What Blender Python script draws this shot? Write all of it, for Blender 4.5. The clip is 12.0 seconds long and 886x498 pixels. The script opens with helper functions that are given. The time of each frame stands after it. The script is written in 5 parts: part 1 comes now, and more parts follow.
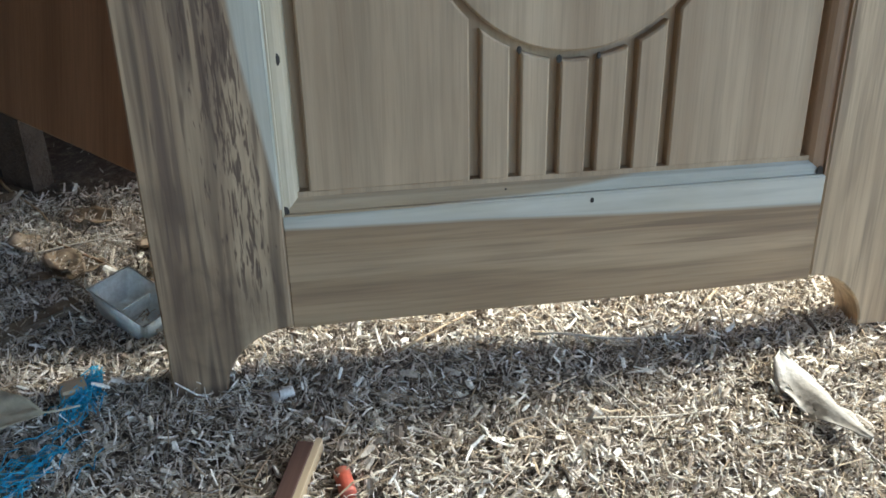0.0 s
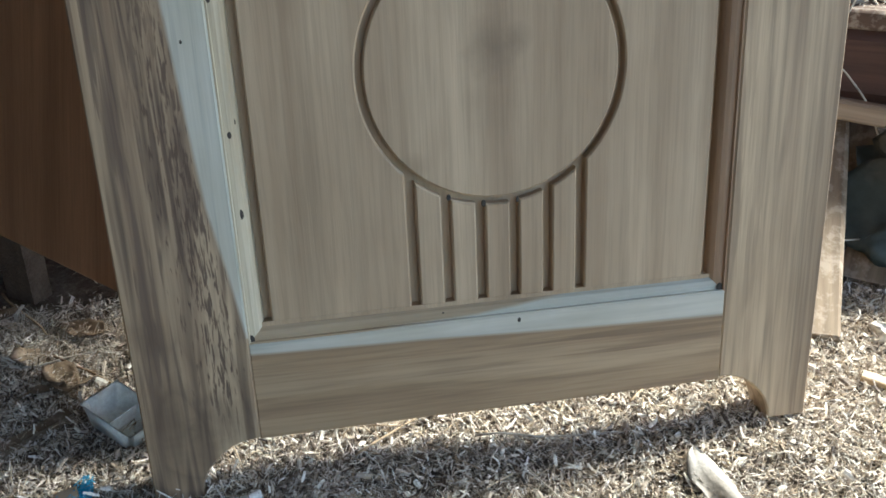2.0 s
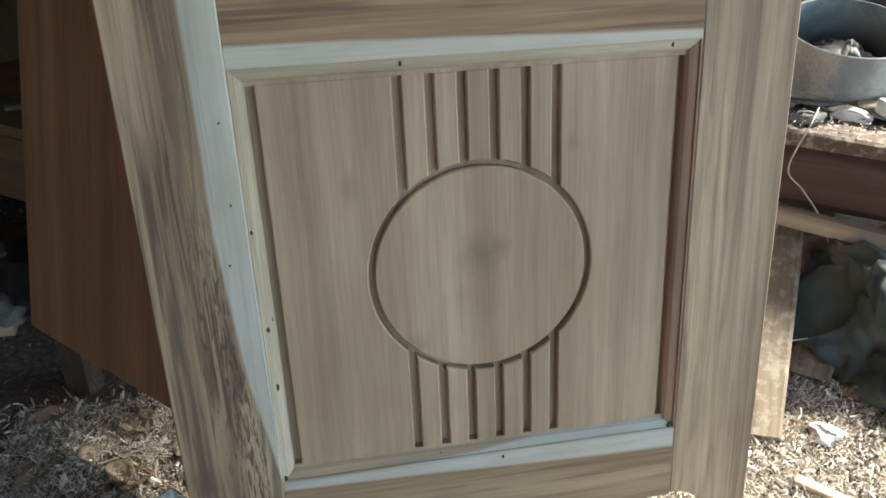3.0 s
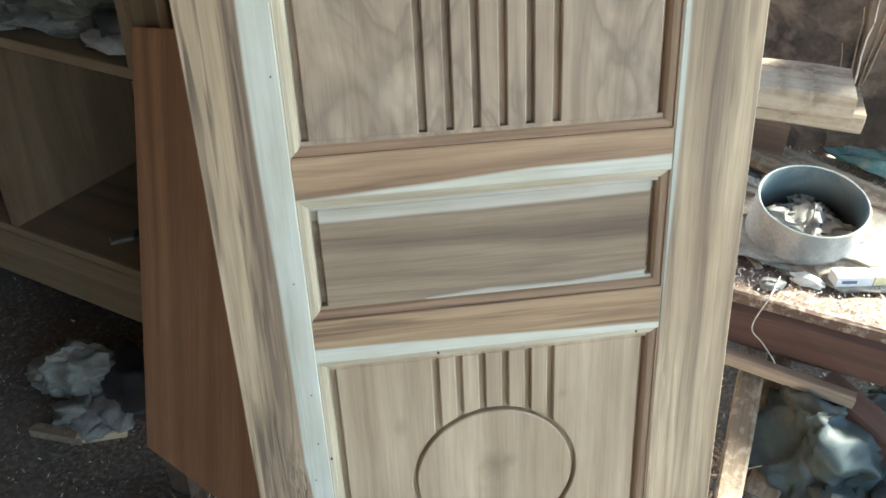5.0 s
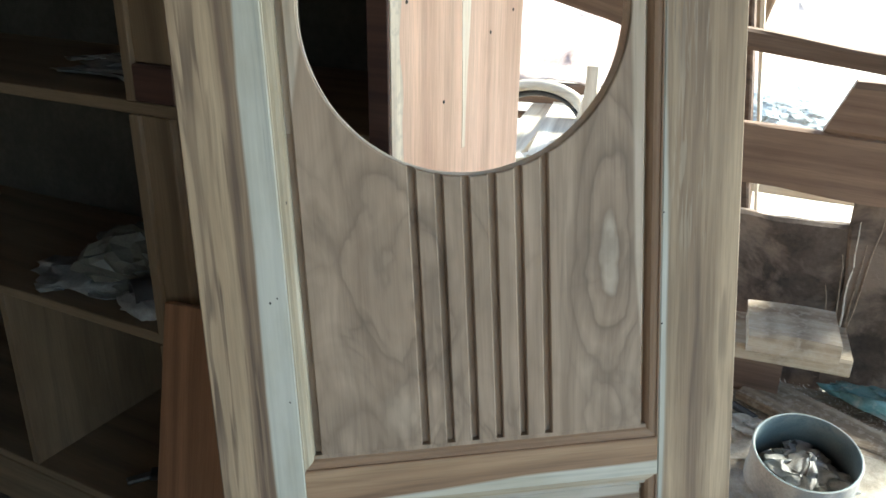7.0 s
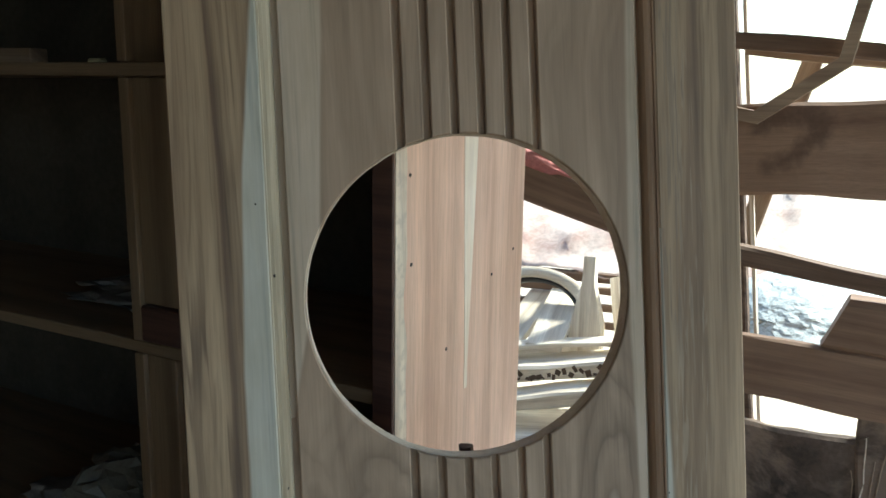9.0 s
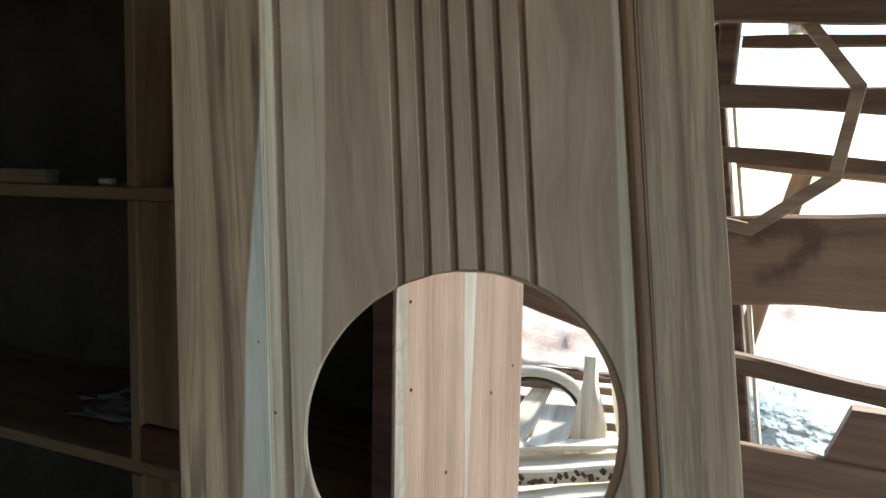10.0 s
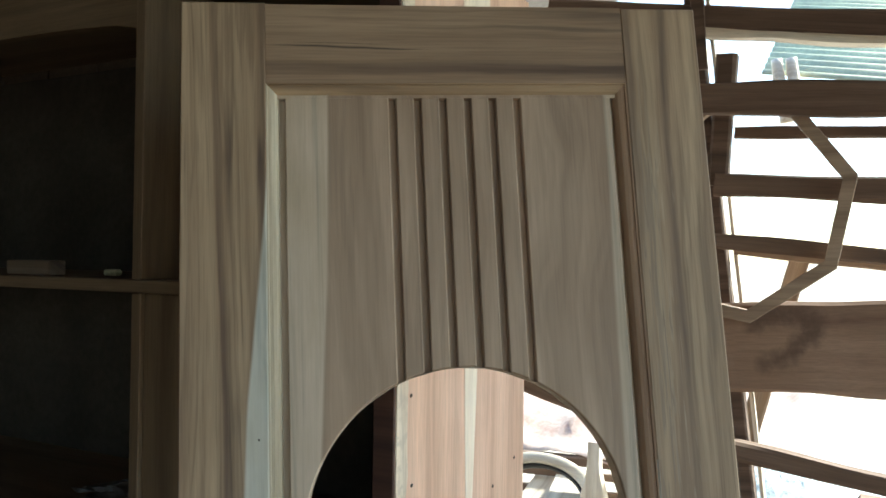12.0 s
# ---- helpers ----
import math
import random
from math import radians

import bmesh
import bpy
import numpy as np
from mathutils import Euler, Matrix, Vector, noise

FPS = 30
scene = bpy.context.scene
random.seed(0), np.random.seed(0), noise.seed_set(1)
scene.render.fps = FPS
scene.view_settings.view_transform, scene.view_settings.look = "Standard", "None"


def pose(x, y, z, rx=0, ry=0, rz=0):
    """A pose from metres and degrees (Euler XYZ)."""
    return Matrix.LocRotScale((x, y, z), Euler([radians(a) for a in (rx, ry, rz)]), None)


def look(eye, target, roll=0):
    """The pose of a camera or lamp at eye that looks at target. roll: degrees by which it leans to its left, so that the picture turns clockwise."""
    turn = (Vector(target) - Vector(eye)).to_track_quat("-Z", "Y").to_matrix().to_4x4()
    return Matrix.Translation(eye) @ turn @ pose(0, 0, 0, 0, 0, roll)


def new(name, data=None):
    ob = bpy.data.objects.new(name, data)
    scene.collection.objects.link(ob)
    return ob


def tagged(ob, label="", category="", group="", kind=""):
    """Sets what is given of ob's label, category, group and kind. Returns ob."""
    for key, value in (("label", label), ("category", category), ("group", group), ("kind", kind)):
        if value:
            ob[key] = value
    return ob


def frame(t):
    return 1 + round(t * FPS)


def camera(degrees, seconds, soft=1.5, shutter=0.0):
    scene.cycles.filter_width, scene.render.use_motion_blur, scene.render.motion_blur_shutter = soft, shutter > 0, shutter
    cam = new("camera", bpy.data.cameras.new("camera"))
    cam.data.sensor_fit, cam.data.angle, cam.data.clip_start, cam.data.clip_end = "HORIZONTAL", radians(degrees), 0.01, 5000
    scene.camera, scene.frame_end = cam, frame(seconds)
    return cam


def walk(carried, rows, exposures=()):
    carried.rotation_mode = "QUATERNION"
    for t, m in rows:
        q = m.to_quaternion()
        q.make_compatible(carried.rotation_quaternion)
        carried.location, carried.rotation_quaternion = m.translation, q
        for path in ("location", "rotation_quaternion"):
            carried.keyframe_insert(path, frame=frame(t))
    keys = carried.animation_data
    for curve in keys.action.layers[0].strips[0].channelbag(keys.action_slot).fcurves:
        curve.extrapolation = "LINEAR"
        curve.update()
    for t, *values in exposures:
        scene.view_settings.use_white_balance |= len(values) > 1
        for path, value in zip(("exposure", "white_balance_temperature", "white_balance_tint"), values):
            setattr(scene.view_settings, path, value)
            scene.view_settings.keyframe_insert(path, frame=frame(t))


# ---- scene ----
# ---- camera ----
# The leaf's own frame: x across, z along its height, y into it; it leans back and a little to one side.
UP = Vector((0.040, -0.150, 0.988)).normalized()
EX = (Vector((1, 0, 0)) - UP * UP.x).normalized()
EY = UP.cross(EX)
LEAF = Matrix((EX, EY, UP)).to_4x4()
# The shed's frame: x along its shelves and bench, y towards the open slatted wall.
ROOM = pose(0, 0, 0, 0, 0, -34.8)
cam = camera(57.6, 12.0, soft=1.6)
PATH = [
    (0, (-0.1960, -0.5823, 0.3628), (-0.0491, 0.3277, -0.0248), -1.26),
    (0.5, (-0.1845, -0.5927, 0.3787), (-0.0357, 0.3190, -0.0043), -1.36),
    (1, (-0.1711, -0.6134, 0.4037), (-0.0199, 0.3030, 0.0331), -2.15),
    (1.5, (-0.1622, -0.6377, 0.4226), (-0.0078, 0.2862, 0.0725), -2.47),
    (2, (-0.1578, -0.6618, 0.4505), (-0.0034, 0.2722, 0.1283), -2.57),
    (2.5, (-0.1507, -0.6865, 0.5311), (0.0028, 0.2502, 0.2163), -2.42),
    (3, (-0.1519, -0.7381, 0.7031), (-0.0099, 0.1797, 0.3321), -2.62),
    (3.2, (-0.1567, -0.7597, 0.7721), (-0.0185, 0.1531, 0.3877), -2.64),
    (4.8, (-0.1541, -0.8651, 1.1273), (-0.0484, 0.0282, 0.6906), -2.87),
    (5, (-0.1542, -0.8737, 1.1545), (-0.0541, 0.0244, 0.7263), -2.76),
    (5.5, (-0.1470, -0.8977, 1.2163), (-0.0492, 0.0241, 0.8412), -2.65),
    (6, (-0.1398, -0.9031, 1.2715), (-0.0392, 0.0397, 0.9537), -2.75),
    (6.5, (-0.1371, -0.9016, 1.3156), (-0.0369, 0.0540, 1.0384), -2.84),
    (7, (-0.1371, -0.9089, 1.3575), (-0.0347, 0.0572, 1.1206), -2.74),
    (7.2, (-0.1373, -0.9136, 1.3772), (-0.0342, 0.0578, 1.1632), -2.47),
    (8.8, (-0.1351, -0.8980, 1.4863), (-0.0214, 0.0923, 1.4072), -2.52),
    (9, (-0.1353, -0.9011, 1.5067), (-0.0200, 0.0910, 1.4565), -2.41),
    (9.5, (-0.1381, -0.9135, 1.5367), (-0.0216, 0.0796, 1.5441), -2.32),
    (10, (-0.1344, -0.9213, 1.5631), (-0.0151, 0.0699, 1.6204), -2.37),
    (10.5, (-0.1342, -0.9305, 1.5809), (-0.0142, 0.0568, 1.6847), -2.44),
    (11, (-0.1336, -0.9383, 1.5905), (-0.0123, 0.0449, 1.7267), -2.43),
    (11.5, (-0.1340, -0.9383, 1.5819), (-0.0124, 0.0428, 1.7326), -2.52),
    (12, (-0.1343, -0.9405, 1.5822), (-0.0137, 0.0400, 1.7371), -2.53),
]
EXPO = [(0.0, 1.85, 6200, 3.0), (2.0, 1.87, 6250, 3.5), (2.5, 1.92, 6300, 4.0), (3.2, 2.02, 6500, 3.0), (5.0, 2.83, 6350, 0.0), (5.5, 2.9, 6200, -2.0), (6.0, 2.45, 6200, -0.5),
        (7.0, 2.2, 6200, -0.5), (9.0, 1.40, 6150, -1.0), (9.5, 1.42, 6150, -1.0), (10.0, 1.57, 6150, -0.5), (12.0, 1.79, 6200, -1.0)]
walk(cam, [(t, LEAF @ look(eye, target, roll)) for t, eye, target, roll in PATH], EXPO)

# ---- light ----
SUN_AZ, SUN_EL = 74.0, 43.0     # azimuth clockwise from +y, elevation
world = bpy.data.worlds.new("sky")
scene.world = world
world.use_nodes = True
sky = world.node_tree.nodes.new("ShaderNodeTexSky")
sky.sky_type, sky.sun_disc = "NISHITA", False
sky.sun_elevation, sky.sun_rotation = radians(SUN_EL), radians(SUN_AZ)
world.node_tree.links.new(sky.outputs[0], world.node_tree.nodes["Background"].inputs[0])
world.node_tree.nodes["Background"].inputs[1].default_value = 0.15
sun = new("sun", bpy.data.lights.new("sun", "SUN"))
sun.data.energy, sun.data.angle, sun.data.color = 4.9, radians(9.0), (1.0, 0.95, 0.86)
sun_dir = Vector((math.sin(radians(SUN_AZ)) * math.cos(radians(SUN_EL)), math.cos(radians(SUN_AZ)) * math.cos(radians(SUN_EL)), math.sin(radians(SUN_EL))))
sun.matrix_world = look(sun_dir * 20, (0, 0, 0))


# ---- materials ----
class Nodes:
    """A short hand for building a node material."""

    def __init__(self, name):
        self.mat = bpy.data.materials.new(name)
        self.mat.use_nodes = True
        self.tree = self.mat.node_tree
        self.bsdf = self.tree.nodes["Principled BSDF"]

    def put(self, socket, value):
        if isinstance(value, bpy.types.NodeSocket):
            self.tree.links.new(value, socket)
        else:
            socket.default_value = value

    def node(self, kind, **ins):
        n = self.tree.nodes.new(kind)
        for k, v in ins.items():
            self.put(n.inputs[k.replace("_", " ")], v)
        return n

    def coords(self, scale=(1, 1, 1), offset=(0, 0, 0), rot=(0, 0, 0)):
        tc = self.node("ShaderNodeTexCoord")
        mp = self.node("ShaderNodeMapping", Vector=tc.outputs["Object"], Scale=scale, Location=offset, Rotation=rot)
        return mp.outputs[0]

    def noise(self, vec, scale, detail=4.0, rough=0.55, distort=0.0):
        n = self.node("ShaderNodeTexNoise", Vector=vec, Scale=scale, Detail=detail, Roughness=rough, Distortion=distort)
        return n.outputs[0]

    def ramp(self, fac, stops):
        n = self.tree.nodes.new("ShaderNodeValToRGB")
        self.put(n.inputs[0], fac)
        el = n.color_ramp.elements
        while len(el) < len(stops):
            el.new(0.5)
        for e, (p, c) in zip(el, stops):
            e.position, e.color = p, ((c, c, c, 1) if isinstance(c, (int, float)) else (*c, 1))
        return n.outputs[0]

    def math(self, op, a, b=0.0, c=0.0, clamp=False):
        n = self.tree.nodes.new("ShaderNodeMath")
        n.operation, n.use_clamp = op, clamp
        for s, v in zip(n.inputs, (a, b, c)):
            self.put(s, v)
        return n.outputs[0]

    def mix(self, fac, a, b, blend="MIX"):
        n = self.tree.nodes.new("ShaderNodeMix")
        n.data_type, n.blend_type = "RGBA", blend
        for s, v in zip((n.inputs[0], n.inputs[6], n.inputs[7]), (fac, a, b)):
            self.put(s, (*v, 1) if isinstance(v, tuple) and len(v) == 3 else v)
        return n.outputs[2]

    def done(self, color, rough=0.7, bump=None, strength=0.2, dist=0.002, metal=0.0):
        self.put(self.bsdf.inputs["Base Color"], (*color, 1) if isinstance(color, tuple) else color)
        self.put(self.bsdf.inputs["Roughness"], rough)
        self.bsdf.inputs["Metallic"].default_value = metal
        if bump is not None:
            b = self.node("ShaderNodeBump", Height=bump, Strength=strength, Distance=dist)
            self.tree.links.new(b.outputs[0], self.bsdf.inputs["Normal"])
        return self.mat


def stretched(axis, k):
    return tuple(k if i == "xyz".index(axis) else 1.0 for i in range(3))


def wood(name, light, mid, dark, axis="z", seed=0.0, figure=0.25, streaks=0.35, fine=0.06, swirl=0.16, rough=0.66, tone=1.0, sap=None, sapcol=(0.60, 0.58, 0.50), specks=0.0, knots=(), bow=0.10, flecks=(), cracks=(), smoke=0.0, smoke_top=None, eyes=(), veins=0.0):
    """Sawn and sanded wood: broad tone bands, growth rings, dark streaks, pores; sap: (across, side, edge, along, lo, hi, [(place, width)])
    gives pale sapwood along one edge."""
    k = Nodes(name)
    light, mid, dark = (tuple(a * b for a, b in zip(c, (0.995, 0.985, 0.945))) for c in (light, mid, dark))
    off = (seed * 3.1, seed * 1.7, seed * 2.3)
    tc = k.node("ShaderNodeTexCoord")
    sep = k.node("ShaderNodeSeparateXYZ", Vector=tc.outputs["Object"])
    ax = {"x": sep.outputs[0], "y": sep.outputs[1], "z": sep.outputs[2]}
    first, second = {"z": ("x", "y"), "x": ("z", "y"), "y": ("x", "z")}[axis]
    # growth layers: one tone for each depth into the tree, bent by slow and quick warps
    slow = k.noise(k.coords(stretched(axis, swirl), off), 4.5, 2.0, 0.5, 0.3)
    quick = k.noise(k.coords(stretched(axis, 0.2), (off[1], off[2], off[0])), 22.0, 3.0, 0.5, 0.4)
    layer = k.math("ADD", ax[first], k.math("MULTIPLY", ax[second], 0.6))
    layer = k.math("ADD", layer, k.math("MULTIPLY", slow, bow))
    layer = k.math("ADD", layer, k.math("MULTIPLY", quick, 0.014))
    lv = k.node("ShaderNodeCombineXYZ", X=layer, Y=k.math("MULTIPLY", ax[axis], 0.018), Z=seed * 1.37).outputs[0]
    tones = k.noise(lv, 34.0, 3.0, 0.5)
    col = k.ramp(tones, [(0.32, dark), (0.45, mid), (0.58, light), (0.74, tuple(min(1, c * 1.15) for c in light))])
    lines = k.noise(lv, 130.0, 2.0, 0.5)
    col = k.mix(figure, col, k.ramp(lines, [(0.28, 0.40), (0.40, 0.84), (0.52, 1.0), (0.75, 1.10)]), "MULTIPLY")
    cloud = k.noise(k.coords(stretched(axis, 0.4), (off[2], off[1], off[0])), 9.0, 4.0, 0.55)
    col = k.mix(1.0, col, k.ramp(cloud, [(0.3, (0.86, 0.83, 0.80)), (0.7, (1.10, 1.11, 1.12))]), "MULTIPLY")
    # a few dark pith streaks
    st = k.noise(lv, 75.0, 2.0, 0.5)
    patch = k.ramp(k.noise(k.coords(stretched(axis, 0.2), (off[0] + 9, off[1], off[2])), 9.0, 3.0), [(0.45, 0.0), (0.65, 1.0)])
    col = k.mix(k.math("MULTIPLY", k.math("MULTIPLY", k.ramp(st, [(0.60, 0.0), (0.68, 1.0)]), patch), streaks), col, tuple(c * 0.45 for c in dark))
    if smoke:
        # drifting dark wisps round hidden knots
        sm = k.noise(k.coords(stretched(axis, 0.55), (off[1] + 2, off[0], off[2])), 5.5, 3.0, 0.5, 2.2)
        wisp = k.ramp(k.math("ABSOLUTE", k.math("SUBTRACT", sm, 0.5)), [(0.0, 1.0), (0.02, 0.55), (0.07, 0.0)])
        fade = k.ramp(k.noise(k.coords((1, 1, 1), off), 6.0, 2.0), [(0.40, 0.0), (0.60, 1.0)])
        if smoke_top:
            fade = k.math("MULTIPLY", fade, k.math("DIVIDE", k.math("SUBTRACT", smoke_top, ax["z"]), 0.3, clamp=True))
        col = k.mix(k.math("MULTIPLY", k.math("MULTIPLY", wisp, fade), smoke), col, tuple(c * 0.6 for c in dark))
    if veins:
        # long thin dark streaks that taper out
        ve = k.noise(k.coords(stretched(axis, 0.05), (off[2] + 4, off[0], off[1])), 95.0, 2.0, 0.45, 0.5)
        where = k.ramp(k.noise(k.coords(stretched(axis, 0.25), (off[1] + 7, off[2], off[0])), 12.0, 2.0), [(0.42, 0.0), (0.60, 1.0)])
        col = k.mix(k.math("MULTIPLY", k.math("MULTIPLY", k.ramp(ve, [(0.53, 0.0), (0.63, 1.0)]), where), veins), col, tuple(c * 0.7 for c in dark))
    # growth rings cut at a slant: nested ovals, some with a pale heart
    for (ox, oz, half_w, half_h, rings, amount, heart) in eyes:
        dx, dz = k.math("DIVIDE", k.math("SUBTRACT", ax["x"], ox), half_w), k.math("DIVIDE", k.math("SUBTRACT", ax["z"], oz), half_h)
        d = k.math("SQRT", k.math("ADD", k.math("MULTIPLY", dx, dx), k.math("MULTIPLY", dz, dz)))
        d = k.math("ADD", d, k.math("MULTIPLY", k.math("SUBTRACT", k.noise(k.coords((1, 1, 0.5), off), 11.0 if heart else 7.0, 3.0, 0.5, 0.6 if heart else 1.5), 0.5), 0.6 if heart else 1.7))
        line = k.ramp(k.math("FRACT", k.math("MULTIPLY", d, rings)), [(0.0, 0.9), (0.2, 0.45), (0.6, 0.0), (0.88, 0.3), (1.0, 0.9)])
        fade = k.ramp(d, [(0.0, 0.6), (0.55, 1.0), (1.1, 0.0)])
        col = k.mix(k.math("MULTIPLY", k.math("MULTIPLY", line, fade), amount), col, tuple(c * 0.5 for c in dark))
        if heart:
            col = k.mix(k.math("MULTIPLY", k.ramp(d, [(0.16, 1.0), (0.24, 0.0)]), heart), col, sapcol)
    # zones of short broken flecks, slanting across the grain
    for (f0, f1, half, lo, hi, tint, amount, size) in flecks:
        place = k.math("DIVIDE", k.math("SUBTRACT", ax["z"], lo), hi - lo)
        mid_x = k.math("ADD", k.math("MULTIPLY", place, f1 - f0), f0)
        away = k.math("DIVIDE", k.math("ABSOLUTE", k.math("SUBTRACT", ax["x"], mid_x)), half)
        along_z = k.ramp(place, [(0.0, 0.0), (0.12, 1.0), (0.8, 0.9), (1.0, 0.0)])
        fl = k.noise(k.coords(stretched("z", 0.11 if size > 120 else 0.05), off, (0, 0.10, 0)), size * 2.6, 2.0, 0.5, 0.6)
        m = k.math("MULTIPLY", k.ramp(k.math("SUBTRACT", fl, k.math("MULTIPLY", away, 0.13)), [(0.44, 0.0), (0.54, 1.0)]), along_z)
        col = k.mix(k.math("MULTIPLY", m, amount), col, tint)
    pores = k.noise(k.coords(stretched(axis, 0.03), off), 420.0, 3.0, 0.6)
    porem = k.ramp(pores, [(0.38, 1.0 - fine * 2.2), (0.55, 1.0)])
    col = k.mix(1.0, col, porem, "MULTIPLY")
    fibre = k.noise(k.coords(stretched(axis, 0.02), off), 120.0, 3.0, 0.6)
    col = k.mix(1.0, col, k.ramp(fibre, [(0.3, 1.0 - fine), (0.7, 1.0 + fine)]), "MULTIPLY")
    for across, side, edge, along, lo, hi, widths in ([sap] if isinstance(sap, tuple) else sap or []):
        span = max(w for _, w in widths) or 1.0
        place = k.math("DIVIDE", k.math("SUBTRACT", ax[along], lo), hi - lo)
        width = k.math("MULTIPLY", k.ramp(place, [((p - lo) / (hi - lo), w / span) for p, w in widths]), span)
        wob = k.math("MULTIPLY", k.math("SUBTRACT", k.noise(k.coords(stretched(axis, 0.15), off), 14.0, 3.0), 0.5), 0.012)
        depth = k.math("MULTIPLY", k.math("SUBTRACT", edge, ax[across]), side)
        inside = k.math("SUBTRACT", k.math("ADD", width, wob), depth)
        m = k.math("MULTIPLY", inside, 1.0 / 0.0035, clamp=True)
        m = k.math("MULTIPLY", m, k.math("GREATER_THAN", width, 0.0012))
        edge_dark = k.math("MULTIPLY", k.math("SUBTRACT", 1.0, k.math("ABSOLUTE", k.math("DIVIDE", inside, 0.006)), clamp=True), 0.35)
        col = k.mix(k.math("MULTIPLY", edge_dark, k.math("GREATER_THAN", width, 0.0012)), col, dark)
        grain = k.noise(k.coords(stretched(axis, 0.03), off), 85.0, 4.0, 0.65, 0.5)
        blot = k.noise(k.coords(stretched(axis, 0.3), off), 24.0, 4.0, 0.6)
        pale = k.ramp(grain, [(0.28, (sapcol[0] * 0.60, sapcol[1] * 0.64, sapcol[2] * 0.66)), (0.45, tuple(c * 0.88 for c in sapcol)), (0.65, sapcol)])
        pale = k.mix(1.0, pale, k.ramp(blot, [(0.3, (0.88, 0.86, 0.80)), (0.6, (1.03, 1.03, 1.03))]), "MULTIPLY")
        col = k.mix(m, col, pale)
    for (c0, c1, at, slope, half) in cracks:
        run = k.math("DIVIDE", k.math("SUBTRACT", ax["x"], c0), c1 - c0, clamp=True)
        bent = k.math("ADD", k.math("MULTIPLY", run, slope), k.math("MULTIPLY", k.noise(k.coords(stretched("x", 0.3)), 30.0, 3.0), 0.006))
        gap = k.math("ABSOLUTE", k.math("SUBTRACT", k.math("SUBTRACT", ax["z"], at), bent))
        open_ = k.math("MULTIPLY", k.math("MULTIPLY", run, k.math("SUBTRACT", 1.0, run)), half * 4)
        col = k.mix(k.math("MULTIPLY", k.math("SUBTRACT", 1.0, k.math("DIVIDE", gap, k.math("ADD", open_, 0.00001)), clamp=True), 0.9), col, tuple(c * 0.25 for c in dark))
    for (kx, kz, r, amount) in knots:
        dx, dz = k.math("DIVIDE", k.math("SUBTRACT", ax["x"], kx), r), k.math("DIVIDE", k.math("SUBTRACT", ax["z"], kz), r * 1.25)
        d = k.math("SQRT", k.math("ADD", k.math("MULTIPLY", dx, dx), k.math("MULTIPLY", dz, dz)))
        d = k.math("ADD", d, k.math("MULTIPLY", k.math("SUBTRACT", k.noise(k.coords(), 60.0, 3.0), 0.5), 0.9))
        col = k.mix(k.math("MULTIPLY", k.ramp(d, [(0.0, 1.0), (0.35, 0.75), (1.0, 0.0)]), abs(amount)), col, tuple(c * 0.5 for c in dark) if amount > 0 else sapcol)
    if specks:
        sp = k.noise(k.coords((1, 1, 1), off), 55.0, 5.0, 0.65)
        col = k.mix(k.math("MULTIPLY", k.ramp(sp, [(0.5, 0.0), (0.62, 1.0)]), specks), col, (0.46, 0.40, 0.33))
    if tone != 1.0:
        col = k.mix(1.0, col, (tone, tone, tone), "MULTIPLY")
    h = k.math("ADD", k.math("MULTIPLY", pores, 0.6), k.math("MULTIPLY", fibre, 0.6))
    return k.done(col, rough, h, 0.22, 0.0012)


def plain(name, a, b, scale=20.0, rough=0.6, bump=0.15, metal=0.0, dist=0.002, stains=None, axis=None, per_object=0.0):
    """A surface of two mingled tones at two scales, with relief; stains: a colour and how much of it lies on top."""
    k = Nodes(name)
    vec = k.coords(stretched(axis, 0.08) if axis else (1, 1, 1))
    n = k.noise(vec, scale, 6.0, 0.6, 0.3)
    f = k.noise(vec, scale * 9, 3.0, 0.6)
    col = k.mix(k.ramp(n, [(0.35, 0.0), (0.65, 1.0)]), a, b)
    col = k.mix(1.0, col, k.ramp(f, [(0.3, 0.82), (0.7, 1.12)]), "MULTIPLY")
    if stains:
        s = k.noise(k.coords(), scale * 0.45, 5.0, 0.65, 0.5)
        col = k.mix(k.math("MULTIPLY", k.ramp(s, [(0.48, 0.0), (0.6, 1.0)]), stains[1]), col, stains[0])
    if per_object:
        r = k.node("ShaderNodeObjectInfo").outputs["Random"]
        col = k.mix(1.0, col, k.ramp(r, [(0.0, 1 - per_object), (1.0, 1 + per_object)]), "MULTIPLY")
    return k.done(col, rough, k.math("ADD", n, f), bump, dist, metal)


def chip_mat(name, stops, rough=0.8):
    """Loose bits, each island with a tone of its own."""
    k = Nodes(name)
    r = k.node("ShaderNodeNewGeometry").outputs["Random Per Island"]
    col = k.ramp(r, stops)
    f = k.noise(k.coords(), 500.0, 2.0)
    col = k.mix(1.0, col, k.ramp(f, [(0.3, 0.75), (0.7, 1.15)]), "MULTIPLY")
    return k.done(col, rough)


